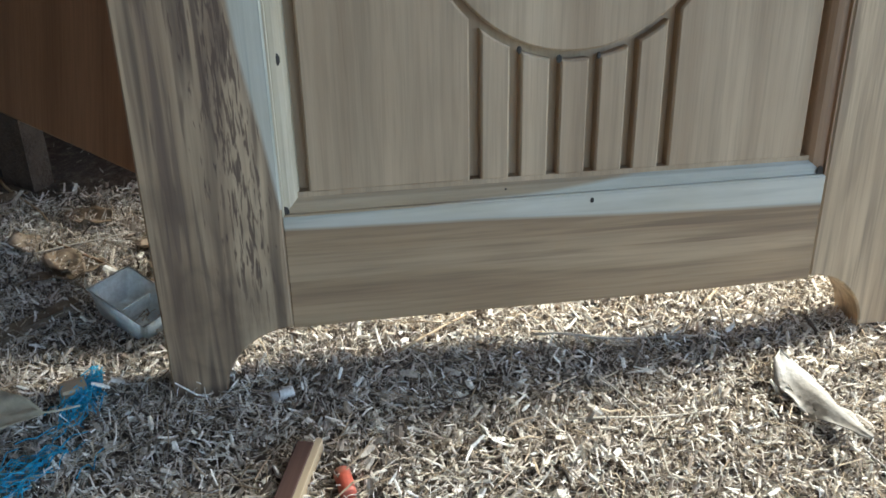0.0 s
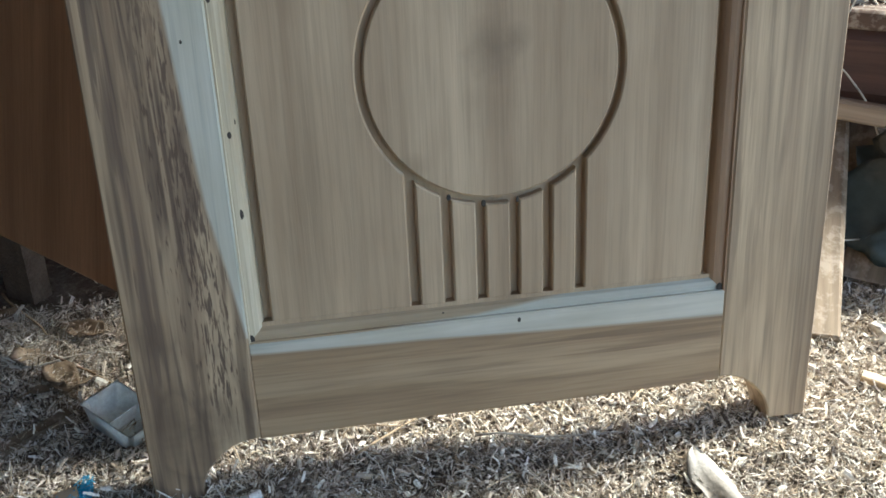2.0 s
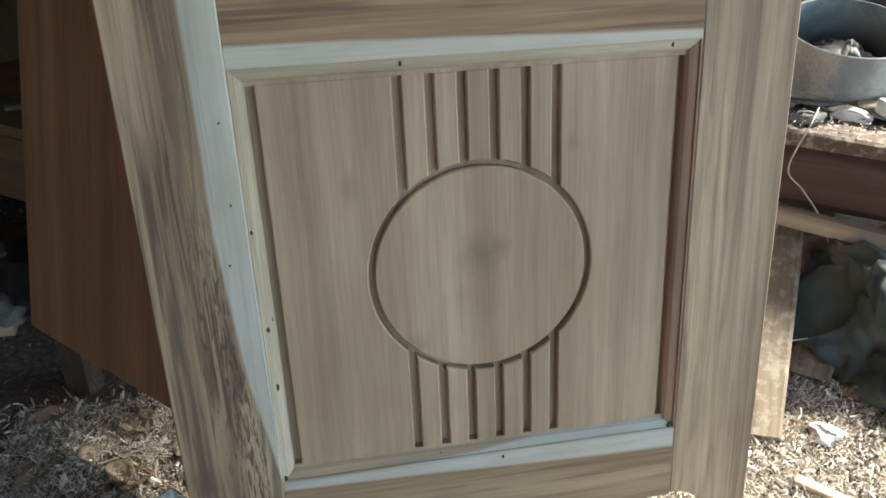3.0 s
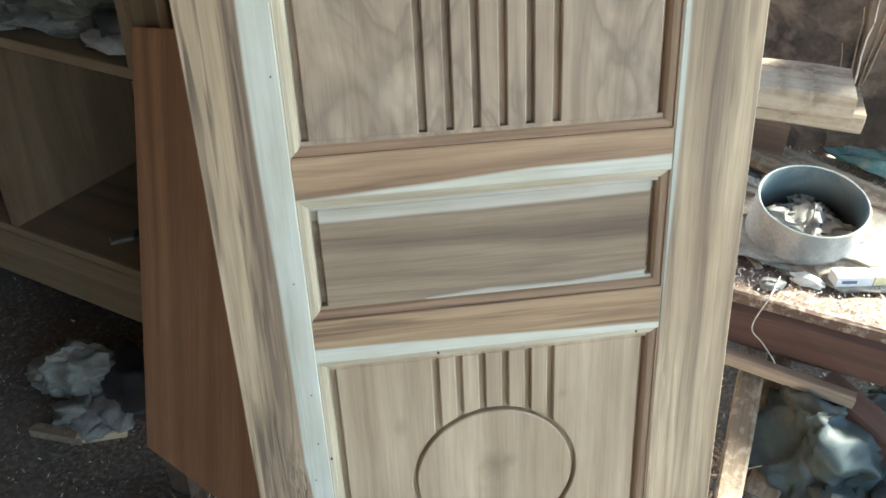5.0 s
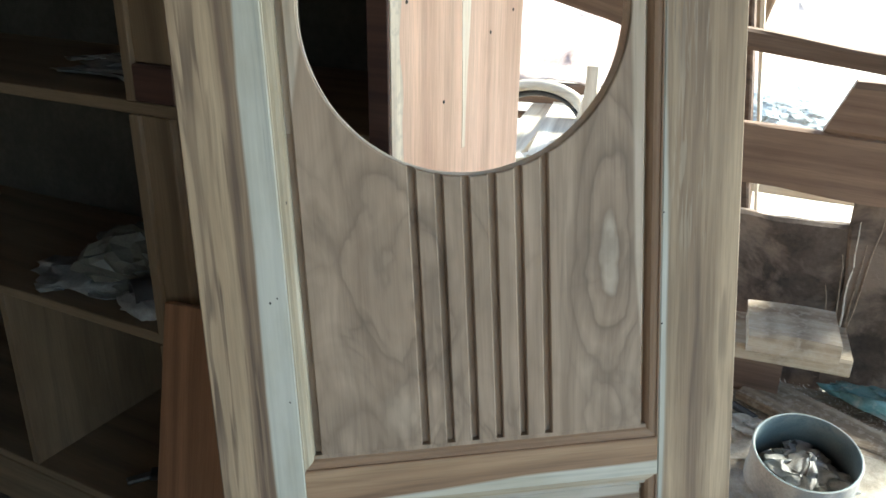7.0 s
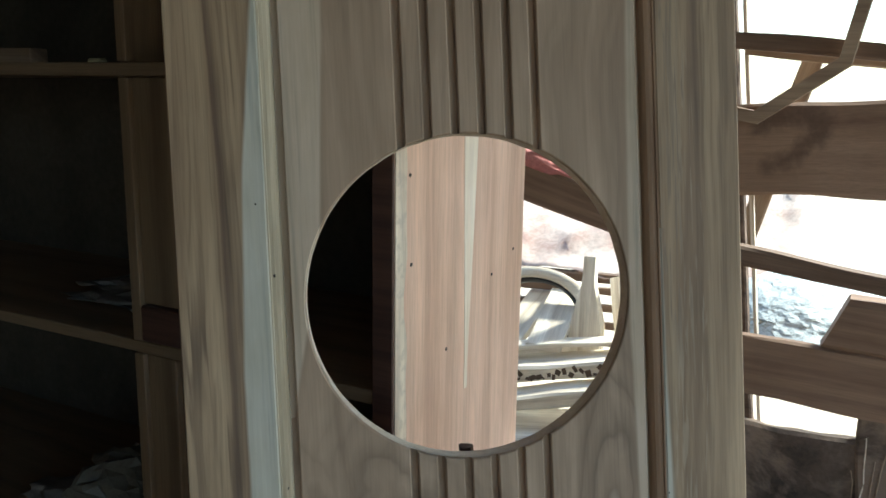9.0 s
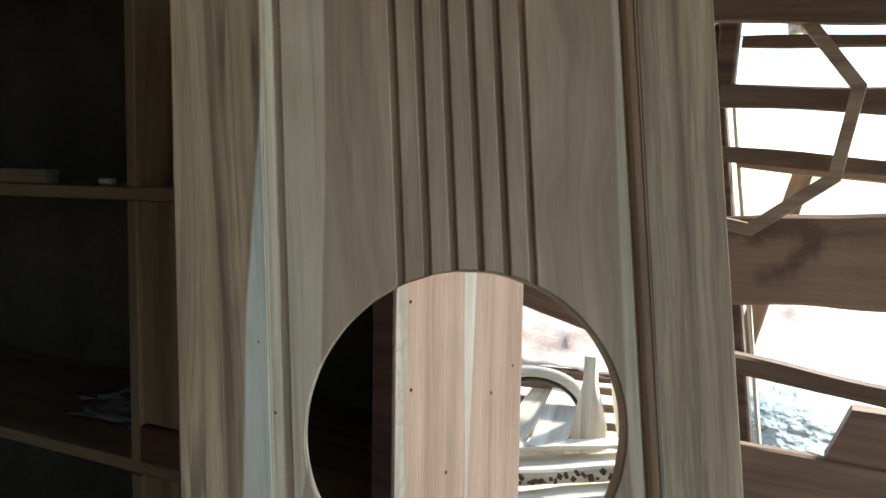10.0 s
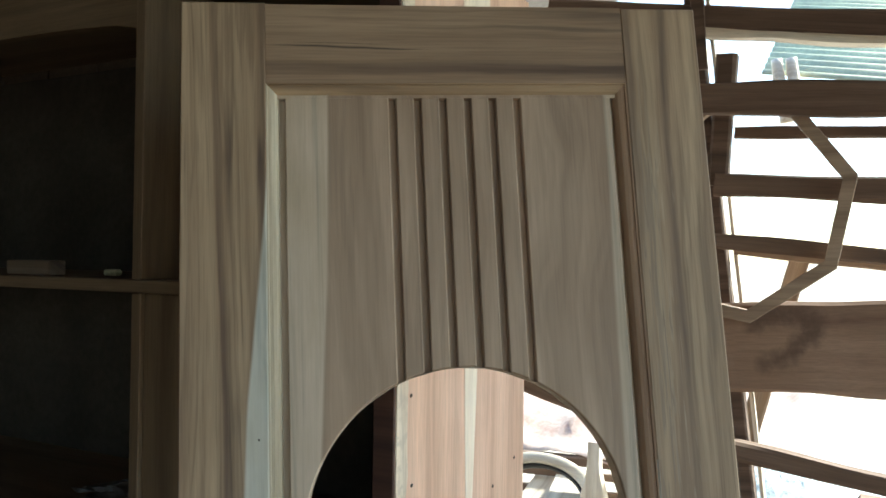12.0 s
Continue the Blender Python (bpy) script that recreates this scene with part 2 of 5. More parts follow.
LIGHT, MID, DARK = (0.452, 0.336, 0.224), (0.336, 0.240, 0.158), (0.168, 0.113, 0.080)
M_STILE_L = wood("stile_wood_pale_edge", LIGHT, MID, DARK, "z", 1.0, 0.6, 0.7, veins=0.9, eyes=[(-0.285, 0.06, 0.07, 0.16, 3.0, 0.4, 0.0)], swirl=0.16, bow=0.14, sapcol=(0.58, 0.565, 0.485),
                 sap=("x", 1.0, -0.224, "z", 0.0, 2.15, [(0.15, 0.0), (0.28, 0.021), (0.44, 0.034), (0.87, 0.036), (1.33, 0.034), (1.56, 0.023), (1.85, 0.0)]),
                 flecks=[(-0.246, -0.270, 0.017, 0.055, 0.50, (0.100, 0.063, 0.043), 0.9, 165.0), (-0.300, -0.312, 0.016, 0.06, 0.62, (0.13, 0.088, 0.062), 0.7, 80.0),
                         (-0.285, -0.290, 0.020, 0.30, 1.30, (0.52, 0.37, 0.225), 0.3, 60.0)],
                 knots=[(-0.300, 0.085, 0.035, 0.5), (-0.255, 0.082, 0.028, 0.5), (-0.285, 0.05, 0.03, 0.35), (-0.31, 0.17, 0.02, 0.35)])
M_STILE_R = wood("stile_wood", LIGHT, MID, DARK, "z", 2.0, 0.5, 0.6, veins=0.35, swirl=0.16, bow=0.12, sapcol=(0.56, 0.545, 0.47),
                 sap=("x", -1.0, 0.224, "z", 0.0, 2.15, [(0.50, 0.0), (0.67, 0.006), (0.87, 0.010), (1.21, 0.008), (1.52, 0.0)]),
                 flecks=[(0.238, 0.240, 0.014, 0.15, 0.62, (0.56, 0.42, 0.27), 0.7, 110.0), (0.252, 0.242, 0.018, 1.05, 2.0, (0.54, 0.45, 0.33), 0.35, 90.0), (0.245, 0.240, 0.012, 1.3, 1.95, (0.13, 0.092, 0.068), 0.5, 90.0)])
M_RAIL_BOTTOM = wood("bottom_rail_wood", (0.403, 0.292, 0.188), (0.336, 0.233, 0.142), (0.202, 0.129, 0.080), "x", 3.0, 0.3, 0.55, veins=0.6, sapcol=(0.545, 0.53, 0.46),
                     sap=("z", 1.0, 0.151, "x", -0.23, 0.23, [(-0.224, 0.011), (0.224, 0.026)]))
M_RAIL_LOCK = wood("lock_rail_wood", (0.439, 0.293, 0.180), (0.340, 0.211, 0.127), (0.185, 0.109, 0.064), "x", 4.0, 0.35, 0.5, veins=0.5, sapcol=(0.62, 0.59, 0.49),
                   sap=("z", -1.0, 0.815, "x", -0.23, 0.23, [(-0.224, 0.0015), (-0.1, 0.008), (0.05, 0.018), (0.224, 0.022)]))
M_RAIL_MID = wood("middle_rail_wood", (0.473, 0.323, 0.197), (0.348, 0.223, 0.131), (0.192, 0.112, 0.066), "x", 5.0, 0.4, 0.6, veins=0.7, sapcol=(0.62, 0.59, 0.49),
                  sap=("z", -1.0, 0.594, "x", -0.23, 0.23, [(-0.224, 0.022), (0.224, 0.010)]))
M_RAIL_TOP = wood("top_rail_wood", (0.32, 0.225, 0.15), (0.255, 0.172, 0.112), (0.125, 0.08, 0.055), "x", 6.0, 0.45, 0.8, bow=0.05, cracks=[(-0.226, -0.03, 1.984, -0.006, 0.0022), (-0.2, -0.08, 1.987, -0.002, 0.0006)])
M_PANEL = wood("lower_panel_wood", (0.462, 0.352, 0.244), (0.43, 0.322, 0.220), (0.365, 0.264, 0.176), "z", 7.0, 0.14, 0.10, fine=0.05, bow=0.04,
               knots=[(0.002, 0.390, 0.026, 0.5), (0.004, 0.392, 0.010, 0.4), (0.024, 0.398, 0.013, 0.35), (-0.068, 0.292, 0.014, 0.35), (-0.125, 0.475, 0.014, 0.3), (0.098, 0.500, 0.008, 0.35), (0.004, 0.345, 0.03, 0.15)])
M_PANEL_MID = wood("middle_panel_wood", (0.286, 0.210, 0.145), (0.230, 0.163, 0.110), (0.159, 0.108, 0.075), "x", 8.0, 0.25, 0.3, veins=0.3, sapcol=(0.50, 0.455, 0.375),
                   sap=[("z", 1.0, 0.7998, "x", -0.23, 0.23, [(-0.21, 0.018), (0.21, 0.016)]), ("z", -1.0, 0.6692, "x", -0.23, 0.23, [(-0.1, 0.0), (0.0, 0.006), (0.1, 0.004), (0.21, 0.011)])])
M_PANEL_TOP = wood("upper_panel_wood", (0.425, 0.315, 0.232), (0.375, 0.275, 0.200), (0.300, 0.218, 0.158), "z", 9.3, 0.16, 0.12, fine=0.035, veins=0.35, swirl=0.45, bow=0.20, smoke=0.6, smoke_top=1.40,
                   eyes=[(0.163, 1.115, 0.064, 0.25, 4.5, 0.8, 0.9), (-0.105, 1.10, 0.13, 0.24, 2.4, 0.65, 0.0), (-0.09, 0.92, 0.16, 0.11, 2.2, 0.55, 0.0), (0.165, 0.905, 0.07, 0.08, 2.2, 0.5, 0.0)],
                   sap=[("x", -1.0, -0.203, "z", 0.8, 2.0, [(0.88, 0.0), (1.27, 0.0), (1.46, 0.036), (1.7, 0.049), (1.92, 0.054)]),
                        ("x", 1.0, 0.2045, "z", 0.8, 2.0, [(0.95, 0.0), (1.10, 0.014), (1.35, 0.020), (1.6, 0.016), (1.92, 0.012)])], sapcol=(0.575, 0.47, 0.36),
                   knots=[(0.160, 1.105, 0.045, 0.4), (0.158, 1.13, 0.03, 0.3), (-0.16, 0.915, 0.05, 0.15), (-0.10, 0.93, 0.03, -0.3), (0.17, 0.92, 0.04, 0.12)])
M_MOULD_PALE = wood("pale_moulding", (0.62, 0.57, 0.46), (0.55, 0.49, 0.38), (0.42, 0.35, 0.25), "z", 10.0, 0.12, 0.1)
M_MOULD_PALE_X = wood("pale_moulding_across", (0.55, 0.49, 0.39), (0.47, 0.41, 0.31), (0.36, 0.29, 0.2), "x", 11.0, 0.12, 0.12)
M_MOULD_TAN_PALE = wood("pale_tan_moulding", (0.46, 0.36, 0.25), (0.39, 0.30, 0.20), (0.28, 0.20, 0.13), "x", 11.7, 0.25, 0.2, sapcol=(0.53, 0.52, 0.455),
                        sap=("z", -1.0, 0.150, "x", -0.23, 0.23, [(-0.15, 0.0), (-0.02, 0.006), (0.08, 0.018), (0.224, 0.018)]))
M_MOULD_RED = wood("reddish_moulding", (0.40, 0.27, 0.18), (0.32, 0.20, 0.13), (0.19, 0.11, 0.07), "z", 12.0, 0.2, 0.3)
M_MOULD_RED_X = wood("reddish_moulding_across", (0.42, 0.27, 0.17), (0.33, 0.20, 0.12), (0.19, 0.11, 0.07), "x", 13.0, 0.2, 0.3)
M_MOULD_TAN_X = wood("tan_moulding_across", (0.44, 0.32, 0.20), (0.36, 0.25, 0.15), (0.22, 0.14, 0.085), "x", 13.5, 0.25, 0.3)
M_HOLE_BOARD = wood("pink_board_wood", (0.735, 0.505, 0.395), (0.680, 0.450, 0.345), (0.59, 0.375, 0.28), "z", 14.0, 0.08, 0.08, bow=0.05)
M_STRIPE = wood("pale_board_sapwood", (0.88, 0.80, 0.70), (0.84, 0.75, 0.65), (0.76, 0.65, 0.55), "z", 14.2, 0.1, 0.0)
M_WANEY = wood("waney_edge_wood", (0.80, 0.71, 0.60), (0.68, 0.58, 0.48), (0.36, 0.28, 0.22), "z", 14.5, 0.4, 0.5, specks=0.5)
M_BOARD_RED = wood("red_brown_board_wood", (0.43, 0.225, 0.125), (0.385, 0.198, 0.109), (0.32, 0.160, 0.088), "z", 15.0, 0.06, 0.08, fine=0.06)
M_CABINET = wood("cabinet_wood", (0.235, 0.168, 0.105), (0.205, 0.145, 0.090), (0.165, 0.114, 0.071), "z", 16.0, 0.15, 0.1)
M_CABINET_X = wood("cabinet_shelf_wood", (0.235, 0.168, 0.105), (0.205, 0.145, 0.090), (0.165, 0.114, 0.071), "x", 17.0, 0.15, 0.1)
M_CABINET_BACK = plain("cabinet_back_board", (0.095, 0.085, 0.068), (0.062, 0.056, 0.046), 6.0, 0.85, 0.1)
M_TIMBER = wood("weathered_timber", (0.172, 0.115, 0.086), (0.121, 0.078, 0.057), (0.063, 0.039, 0.030), "x", 18.0, 0.35, 0.4, rough=0.85)
M_TIMBER_Z = wood("weathered_post", (0.15, 0.10, 0.075), (0.105, 0.068, 0.05), (0.055, 0.034, 0.026), "z", 19.0, 0.35, 0.4, rough=0.85)
M_TIMBER_PALE = wood("pale_sawn_timber", (0.36, 0.275, 0.205), (0.29, 0.213, 0.155), (0.19, 0.132, 0.096), "x", 20.0, 0.25, 0.3)
M_BIG_BEAM = wood("big_beam_wood", (0.250, 0.165, 0.120), (0.215, 0.138, 0.100), (0.165, 0.102, 0.073), "x", 21.0, 0.12, 0.1, rough=0.8)
M_STAIN_BEAM = wood("stained_beam_wood", (0.30, 0.20, 0.145), (0.265, 0.172, 0.125), (0.20, 0.122, 0.088), "x", 21.5, 0.1, 0.1, rough=0.8,
                    knots=[(0.137, 0.065, 0.030, 0.75), (0.168, 0.080, 0.030, 0.8), (0.200, 0.085, 0.032, 0.8), (0.235, 0.080, 0.034, 0.85), (0.265, 0.062, 0.036, 0.85), (0.258, 0.032, 0.032, 0.85),
                           (0.228, 0.015, 0.030, 0.8), (0.210, -0.012, 0.030, 0.85), (0.178, -0.026, 0.028, 0.75), (0.145, -0.038, 0.028, 0.65), (0.115, 0.055, 0.022, 0.5)])
M_BENCH = wood("bench_beam_wood", (0.102, 0.050, 0.037), (0.076, 0.036, 0.027), (0.047, 0.022, 0.018), "x", 22.0, 0.25, 0.3, rough=0.7)
# dusty bench wood; its darker tones put the front plank's shade into colour
M_BENCH_DUSTY_SHADED = wood("dusty_shaded_bench_wood", (0.165, 0.110, 0.085), (0.125, 0.080, 0.061), (0.075, 0.047, 0.037), "x", 28.0, 0.2, 0.2, specks=0.45, rough=0.85)
M_DUSTY = wood("dusty_plank_wood", (0.330, 0.270, 0.200), (0.250, 0.194, 0.139), (0.150, 0.108, 0.074), "x", 23.0, 0.25, 0.3, specks=0.35, rough=0.85)
M_DUSTY_BLOCK = wood("dusty_block_wood", (0.44, 0.37, 0.29), (0.37, 0.30, 0.23), (0.25, 0.185, 0.135), "x", 27.0, 0.12, 0.15, specks=0.5, rough=0.9, knots=[(0.12, 0.02, 0.035, 0.6), (0.05, 0.025, 0.02, 0.4)])
M_SAWDUST = plain("heaped_sawdust", (0.42, 0.375, 0.31), (0.27, 0.23, 0.18), 40.0, 0.95, 0.7, dist=0.006)
# pale wood, lightened in colour to stand for the glare of the sun
M_SUNLIT_WOOD = wood("sunlit_pale_board", (0.83, 0.775, 0.69), (0.76, 0.695, 0.605), (0.60, 0.52, 0.43), "x", 25.0, 0.12, 0.2, rough=0.85)
M_CHOPPED = wood("split_wood", (0.48, 0.37, 0.25), (0.40, 0.29, 0.18), (0.25, 0.16, 0.1), "x", 26.0, 0.25, 0.3)
M_PVC = plain("grey_plastic_pipe", (0.13, 0.165, 0.17), (0.105, 0.135, 0.14), 25.0, 0.5, 0.06, stains=((0.30, 0.29, 0.26), 0.3))
M_PVC_DUSTY = plain("dusty_plastic_pipe", (0.40, 0.37, 0.325), (0.30, 0.285, 0.26), 22.0, 0.75, 0.1, stains=((0.15, 0.165, 0.17), 0.6))
M_BAG_DARK = plain("dark_plastic_bag", (0.028, 0.043, 0.045), (0.055, 0.073, 0.072), 9.0, 0.62, 0.2, stains=((0.18, 0.165, 0.135), 0.45))
M_BAG_CLEAR = plain("dusty_clear_bag", (0.135, 0.130, 0.105), (0.085, 0.080, 0.065), 25.0, 0.45, 0.2)
M_BAG_WHITE = plain("dusty_white_bag", (0.42, 0.41, 0.38), (0.33, 0.31, 0.28), 25.0, 0.6, 0.2)
# white bag colour, darkened to match the dim light around the cabinet
M_BAG_DIM = plain("dimmed_bag", (0.187, 0.183, 0.160), (0.128, 0.123, 0.104), 25.0, 0.6, 0.2)
M_CLOTH = plain("grey_rag", (0.24, 0.235, 0.22), (0.16, 0.155, 0.145), 30.0, 0.9, 0.3)
M_BLACK = plain("black_rubber", (0.018, 0.018, 0.02), (0.03, 0.03, 0.032), 30.0, 0.5, 0.1)
M_TEAL = plain("teal_plastic", (0.10, 0.24, 0.26), (0.20, 0.36, 0.37), 30.0, 0.35, 0.2, stains=((0.50, 0.52, 0.50), 0.6), axis="x")
M_TRAY = plain("white_plastic", (0.80, 0.88, 0.90), (0.74, 0.82, 0.85), 18.0, 0.32, 0.03)
M_TRAY.node_tree.nodes["Principled BSDF"].inputs["Subsurface Weight"].default_value = 0.7
M_TRAY.node_tree.nodes["Principled BSDF"].inputs["Subsurface Radius"].default_value = (0.02, 0.02, 0.02)
M_TWINE = plain("blue_twine", (0.02, 0.24, 0.42), (0.05, 0.42, 0.62), 90.0, 0.5, 0.1)
M_STRING = plain("pale_string", (0.55, 0.50, 0.42), (0.42, 0.38, 0.32), 90.0, 0.8, 0.1)
M_LEAF = plain("dry_leaf", (0.30, 0.225, 0.15), (0.20, 0.14, 0.09), 30.0, 0.62, 0.25, stains=((0.36, 0.31, 0.24), 0.4), per_object=0.25)
M_LEAF_GREY = plain("grey_dry_leaf", (0.38, 0.355, 0.315), (0.27, 0.245, 0.215), 26.0, 0.6, 0.25)
M_LEAF_PALE = plain("pale_dry_leaf", (0.58, 0.52, 0.38), (0.48, 0.42, 0.30), 16.0, 0.6, 0.2)
M_RED_CLOTH = plain("faded_red_cloth", (0.62, 0.26, 0.24), (0.50, 0.18, 0.17), 12.0, 0.9, 0.2)
M_RED = plain("red_plastic", (0.50, 0.10, 0.06), (0.36, 0.07, 0.045), 60.0, 0.5, 0.1, stains=((0.42, 0.3, 0.22), 0.4))
M_PAPER = plain("white_paper", (0.72, 0.71, 0.68), (0.62, 0.6, 0.56), 40.0, 0.8, 0.1)
M_YELLOW = plain("cream_carton", (0.62, 0.58, 0.36), (0.55, 0.5, 0.3), 30.0, 0.7, 0.05)
M_PRINT = plain("printed_carton", (0.62, 0.64, 0.66), (0.52, 0.54, 0.56), 30.0, 0.6, 0.05)
M_INK = plain("blue_ink", (0.10, 0.13, 0.2), (0.08, 0.1, 0.16), 60.0, 0.6, 0.0)
M_MUD = plain("mud_wall", (0.145, 0.108, 0.085), (0.062, 0.046, 0.037), 9.0, 0.92, 0.5, stains=((0.29, 0.215, 0.165), 0.75), dist=0.006)
M_BARK = plain("bark", (0.14, 0.10, 0.072), (0.085, 0.06, 0.045), 25.0, 0.95, 0.8, dist=0.006)
M_ROOF = plain("zinc_sheet", (0.56, 0.58, 0.385), (0.42, 0.44, 0.30), 8.0, 0.7, 0.05, stains=((0.30, 0.29, 0.22), 0.35))
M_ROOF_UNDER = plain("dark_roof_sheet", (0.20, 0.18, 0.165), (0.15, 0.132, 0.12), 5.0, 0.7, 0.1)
M_WALL = plain("shed_wall_boards", (0.19, 0.145, 0.11), (0.13, 0.098, 0.073), 7.0, 0.9, 0.2)
M_PALE_CUT = plain("raw_cut_wood", (0.60, 0.52, 0.42), (0.50, 0.42, 0.32), 60.0, 0.8, 0.3)
M_GRAVEL = plain("rubble", (0.62, 0.69, 0.71), (0.50, 0.57, 0.60), 14.0, 0.95, 0.4, dist=0.006, stains=((0.30, 0.35, 0.38), 0.25))
M_TARP = plain("pink_tarp", (0.62, 0.53, 0.48), (0.44, 0.29, 0.245), 5.0, 0.8, 0.2)
M_HOLE_MARK = plain("dark_filler", (0.055, 0.045, 0.038), (0.035, 0.03, 0.026), 200.0, 0.8, 0.1)
M_CHIPS = chip_mat("shavings", [(0.0, (0.07, 0.053, 0.042)), (0.2, (0.25, 0.195, 0.15)), (0.45, (0.54, 0.465, 0.375)), (0.7, (0.78, 0.71, 0.61)), (1.0, (0.90, 0.87, 0.80))])
M_STRAW = chip_mat("splinters", [(0.0, (0.32, 0.24, 0.16)), (0.6, (0.50, 0.40, 0.28)), (1.0, (0.66, 0.57, 0.43))])


def ground_mat():
    k = Nodes("sawdust_ground")
    c = k.coords()
    n = k.noise(c, 5.0, 6.0, 0.6, 0.4)
    m = k.noise(c, 90.0, 5.0, 0.65)
    f = k.noise(c, 420.0, 4.0, 0.7)
    col = k.ramp(m, [(0.3, (0.05, 0.038, 0.030)), (0.5, (0.12, 0.094, 0.072)), (0.7, (0.28, 0.23, 0.18))])
    col = k.mix(k.ramp(n, [(0.4, 0.0), (0.62, 0.45)]), col, (0.17, 0.135, 0.105))
    col = k.mix(1.0, col, k.ramp(f, [(0.3, 0.5), (0.7, 1.3)]), "MULTIPLY")
    # beyond the open wall the ground is lightened to stand for full sun
    sep = k.node("ShaderNodeSeparateXYZ", Vector=c)
    away = k.math("ADD", k.math("MULTIPLY", sep.outputs[0], 0.571), k.math("MULTIPLY", sep.outputs[1], 0.821))
    away = k.math("ADD", away, k.math("MULTIPLY", n, 0.5))
    sunlit_yard = k.ramp(k.math("MULTIPLY", away, 0.25), [(0.40, 0.0), (0.52, 1.0)])
    col = k.mix(sunlit_yard, col, k.ramp(m, [(0.3, (0.38, 0.33, 0.26)), (0.7, (0.56, 0.50, 0.41))]))
    return k.done(col, 0.92, k.math("ADD", m, f), 0.6, 0.004)


M_GROUND = ground_mat()


# ---- building helpers ----
def thing(name, m=None, label="", category="", group="", kind=""):
    """A top-level thing: an Empty at its base that parents its parts."""
    ob = new(name)
    ob.empty_display_size = 0.1
    ob.matrix_world = m or Matrix()
    return tagged(ob, label, category, group, kind)


def part(name, bm, material, parent=None, label="", smooth=False):
    """Links a bmesh as one mesh object, under a thing or a part if one is given."""
    me = bpy.data.meshes.new(name)
    bmesh.ops.recalc_face_normals(bm, faces=bm.faces)
    bm.to_mesh(me)
    bm.free()
    for mat in material if isinstance(material, (list, tuple)) else (material,):
        me.materials.append(mat)
    if smooth:
        me.shade_smooth()
    ob = new(name, me)
    if parent is not None:
        ob.parent = parent
    return tagged(ob, label)


def solid(name, bm, material, m, label, category, group="", kind="", smooth=False):
    """A top-level thing of one mesh."""
    ob = part(name, bm, material, None, "", smooth)
    ob.matrix_world = m
    return tagged(ob, label, category, group, kind)


def box(a, b, bevel=0.0015, bm=None, m=None):
    """A box between two corners with eased edges."""
    bm = bm or bmesh.new()
    r = bmesh.ops.create_cube(bm, size=1)
    a, b = Vector(a), Vector(b)
    for v in r["verts"]:
        v.co = Vector([(a[i] + b[i]) / 2 + v.co[i] * (b[i] - a[i]) for i in range(3)])
        if m is not None:
            v.co = m @ v.co
    if bevel:
        es = list({e for v in r["verts"] for e in v.link_edges})
        bmesh.ops.bevel(bm, geom=es, offset=bevel, segments=1, affect="EDGES", profile=0.5)
    return bm


def prism(poly, y0, y1, bm=None, ease=0.0, back=True):
    """A polygon in x and z, drawn from its eased front at y0 back to y1."""
    bm = bm or bmesh.new()
    n = len(poly)
    area = sum(poly[i][0] * poly[(i + 1) % n][1] - poly[(i + 1) % n][0] * poly[i][1] for i in range(n))
    pts = [Vector(p) for p in (poly if area > 0 else poly[::-1])]

    def inset(d):
        out = []
        for i in range(n):
            e0, e1 = (pts[i] - pts[i - 1]).normalized(), (pts[(i + 1) % n] - pts[i]).normalized()
            n0, n1 = Vector((-e0.y, e0.x)), Vector((-e1.y, e1.x))
            s = n0 + n1
            s = s.normalized() * d / max(0.4, s.normalized().dot(n0)) if s.length > 1e-4 else n0 * d
            out.append(pts[i] + s)
        return out

    rings = []
    if ease:
        rings.append([bm.verts.new((p.x, y0, p.y)) for p in inset(ease)])
        rings.append([bm.verts.new((p.x, y0 + ease, p.y)) for p in pts])
    else:
        rings.append([bm.verts.new((p.x, y0, p.y)) for p in pts])
    rings.append([bm.verts.new((p.x, y1, p.y)) for p in pts])
    bm.faces.new(rings[0])
    for r0, r1 in zip(rings, rings[1:]):
        for i in range(n):
            bm.faces.new((r0[i], r0[(i + 1) % n], r1[(i + 1) % n], r1[i]))
    if back:
        bm.faces.new(rings[-1][::-1])
    return bm


def arc(cx, cz, r, a0, a1, n):
    return [(cx + r * math.cos(a), cz + r * math.sin(a)) for a in (a0 + (a1 - a0) * i / n for i in range(n + 1))]


def timber(length, w, h, seed=0, wobble=0.006, cuts=10, bow=0.0, bm=None, ease=0.15):
    """A rough sawn timber along x, from 0 to length, w deep in y, h high in z, centred on the axis, with worn edges."""
    bm = bm or bmesh.new()
    rnd = random.Random(seed)
    e = ease * min(w, h)
    shape = [(-w / 2 + e, -h / 2), (w / 2 - e, -h / 2), (w / 2, -h / 2 + e), (w / 2, h / 2 - e), (w / 2 - e, h / 2), (-w / 2 + e, h / 2), (-w / 2, h / 2 - e), (-w / 2, -h / 2 + e)]
    o = rnd.uniform(0, 100)
    rings = []
    for i in range(cuts + 1):
        x = length * i / cuts
        ring = []
        for j, (y, z) in enumerate(shape):
            d = Vector((noise.noise((x * 3 + o, j * 0.7, 0)), noise.noise((x * 4 + o, j * 0.7, 9)), noise.noise((x * 4 + o, j // 4, 5)))) * wobble
            ring.append(bm.verts.new((x + (d.x if i in (0, cuts) else 0), y + d.y, z + d.z + bow * math.sin(math.pi * i / cuts))))
        rings.append(ring)
    for r0, r1 in zip(rings, rings[1:]):
        for j in range(8):
            bm.faces.new((r0[j], r0[(j + 1) % 8], r1[(j + 1) % 8], r1[j]))
    bm.faces.new(rings[0][::-1])
    bm.faces.new(rings[-1])
    return bm


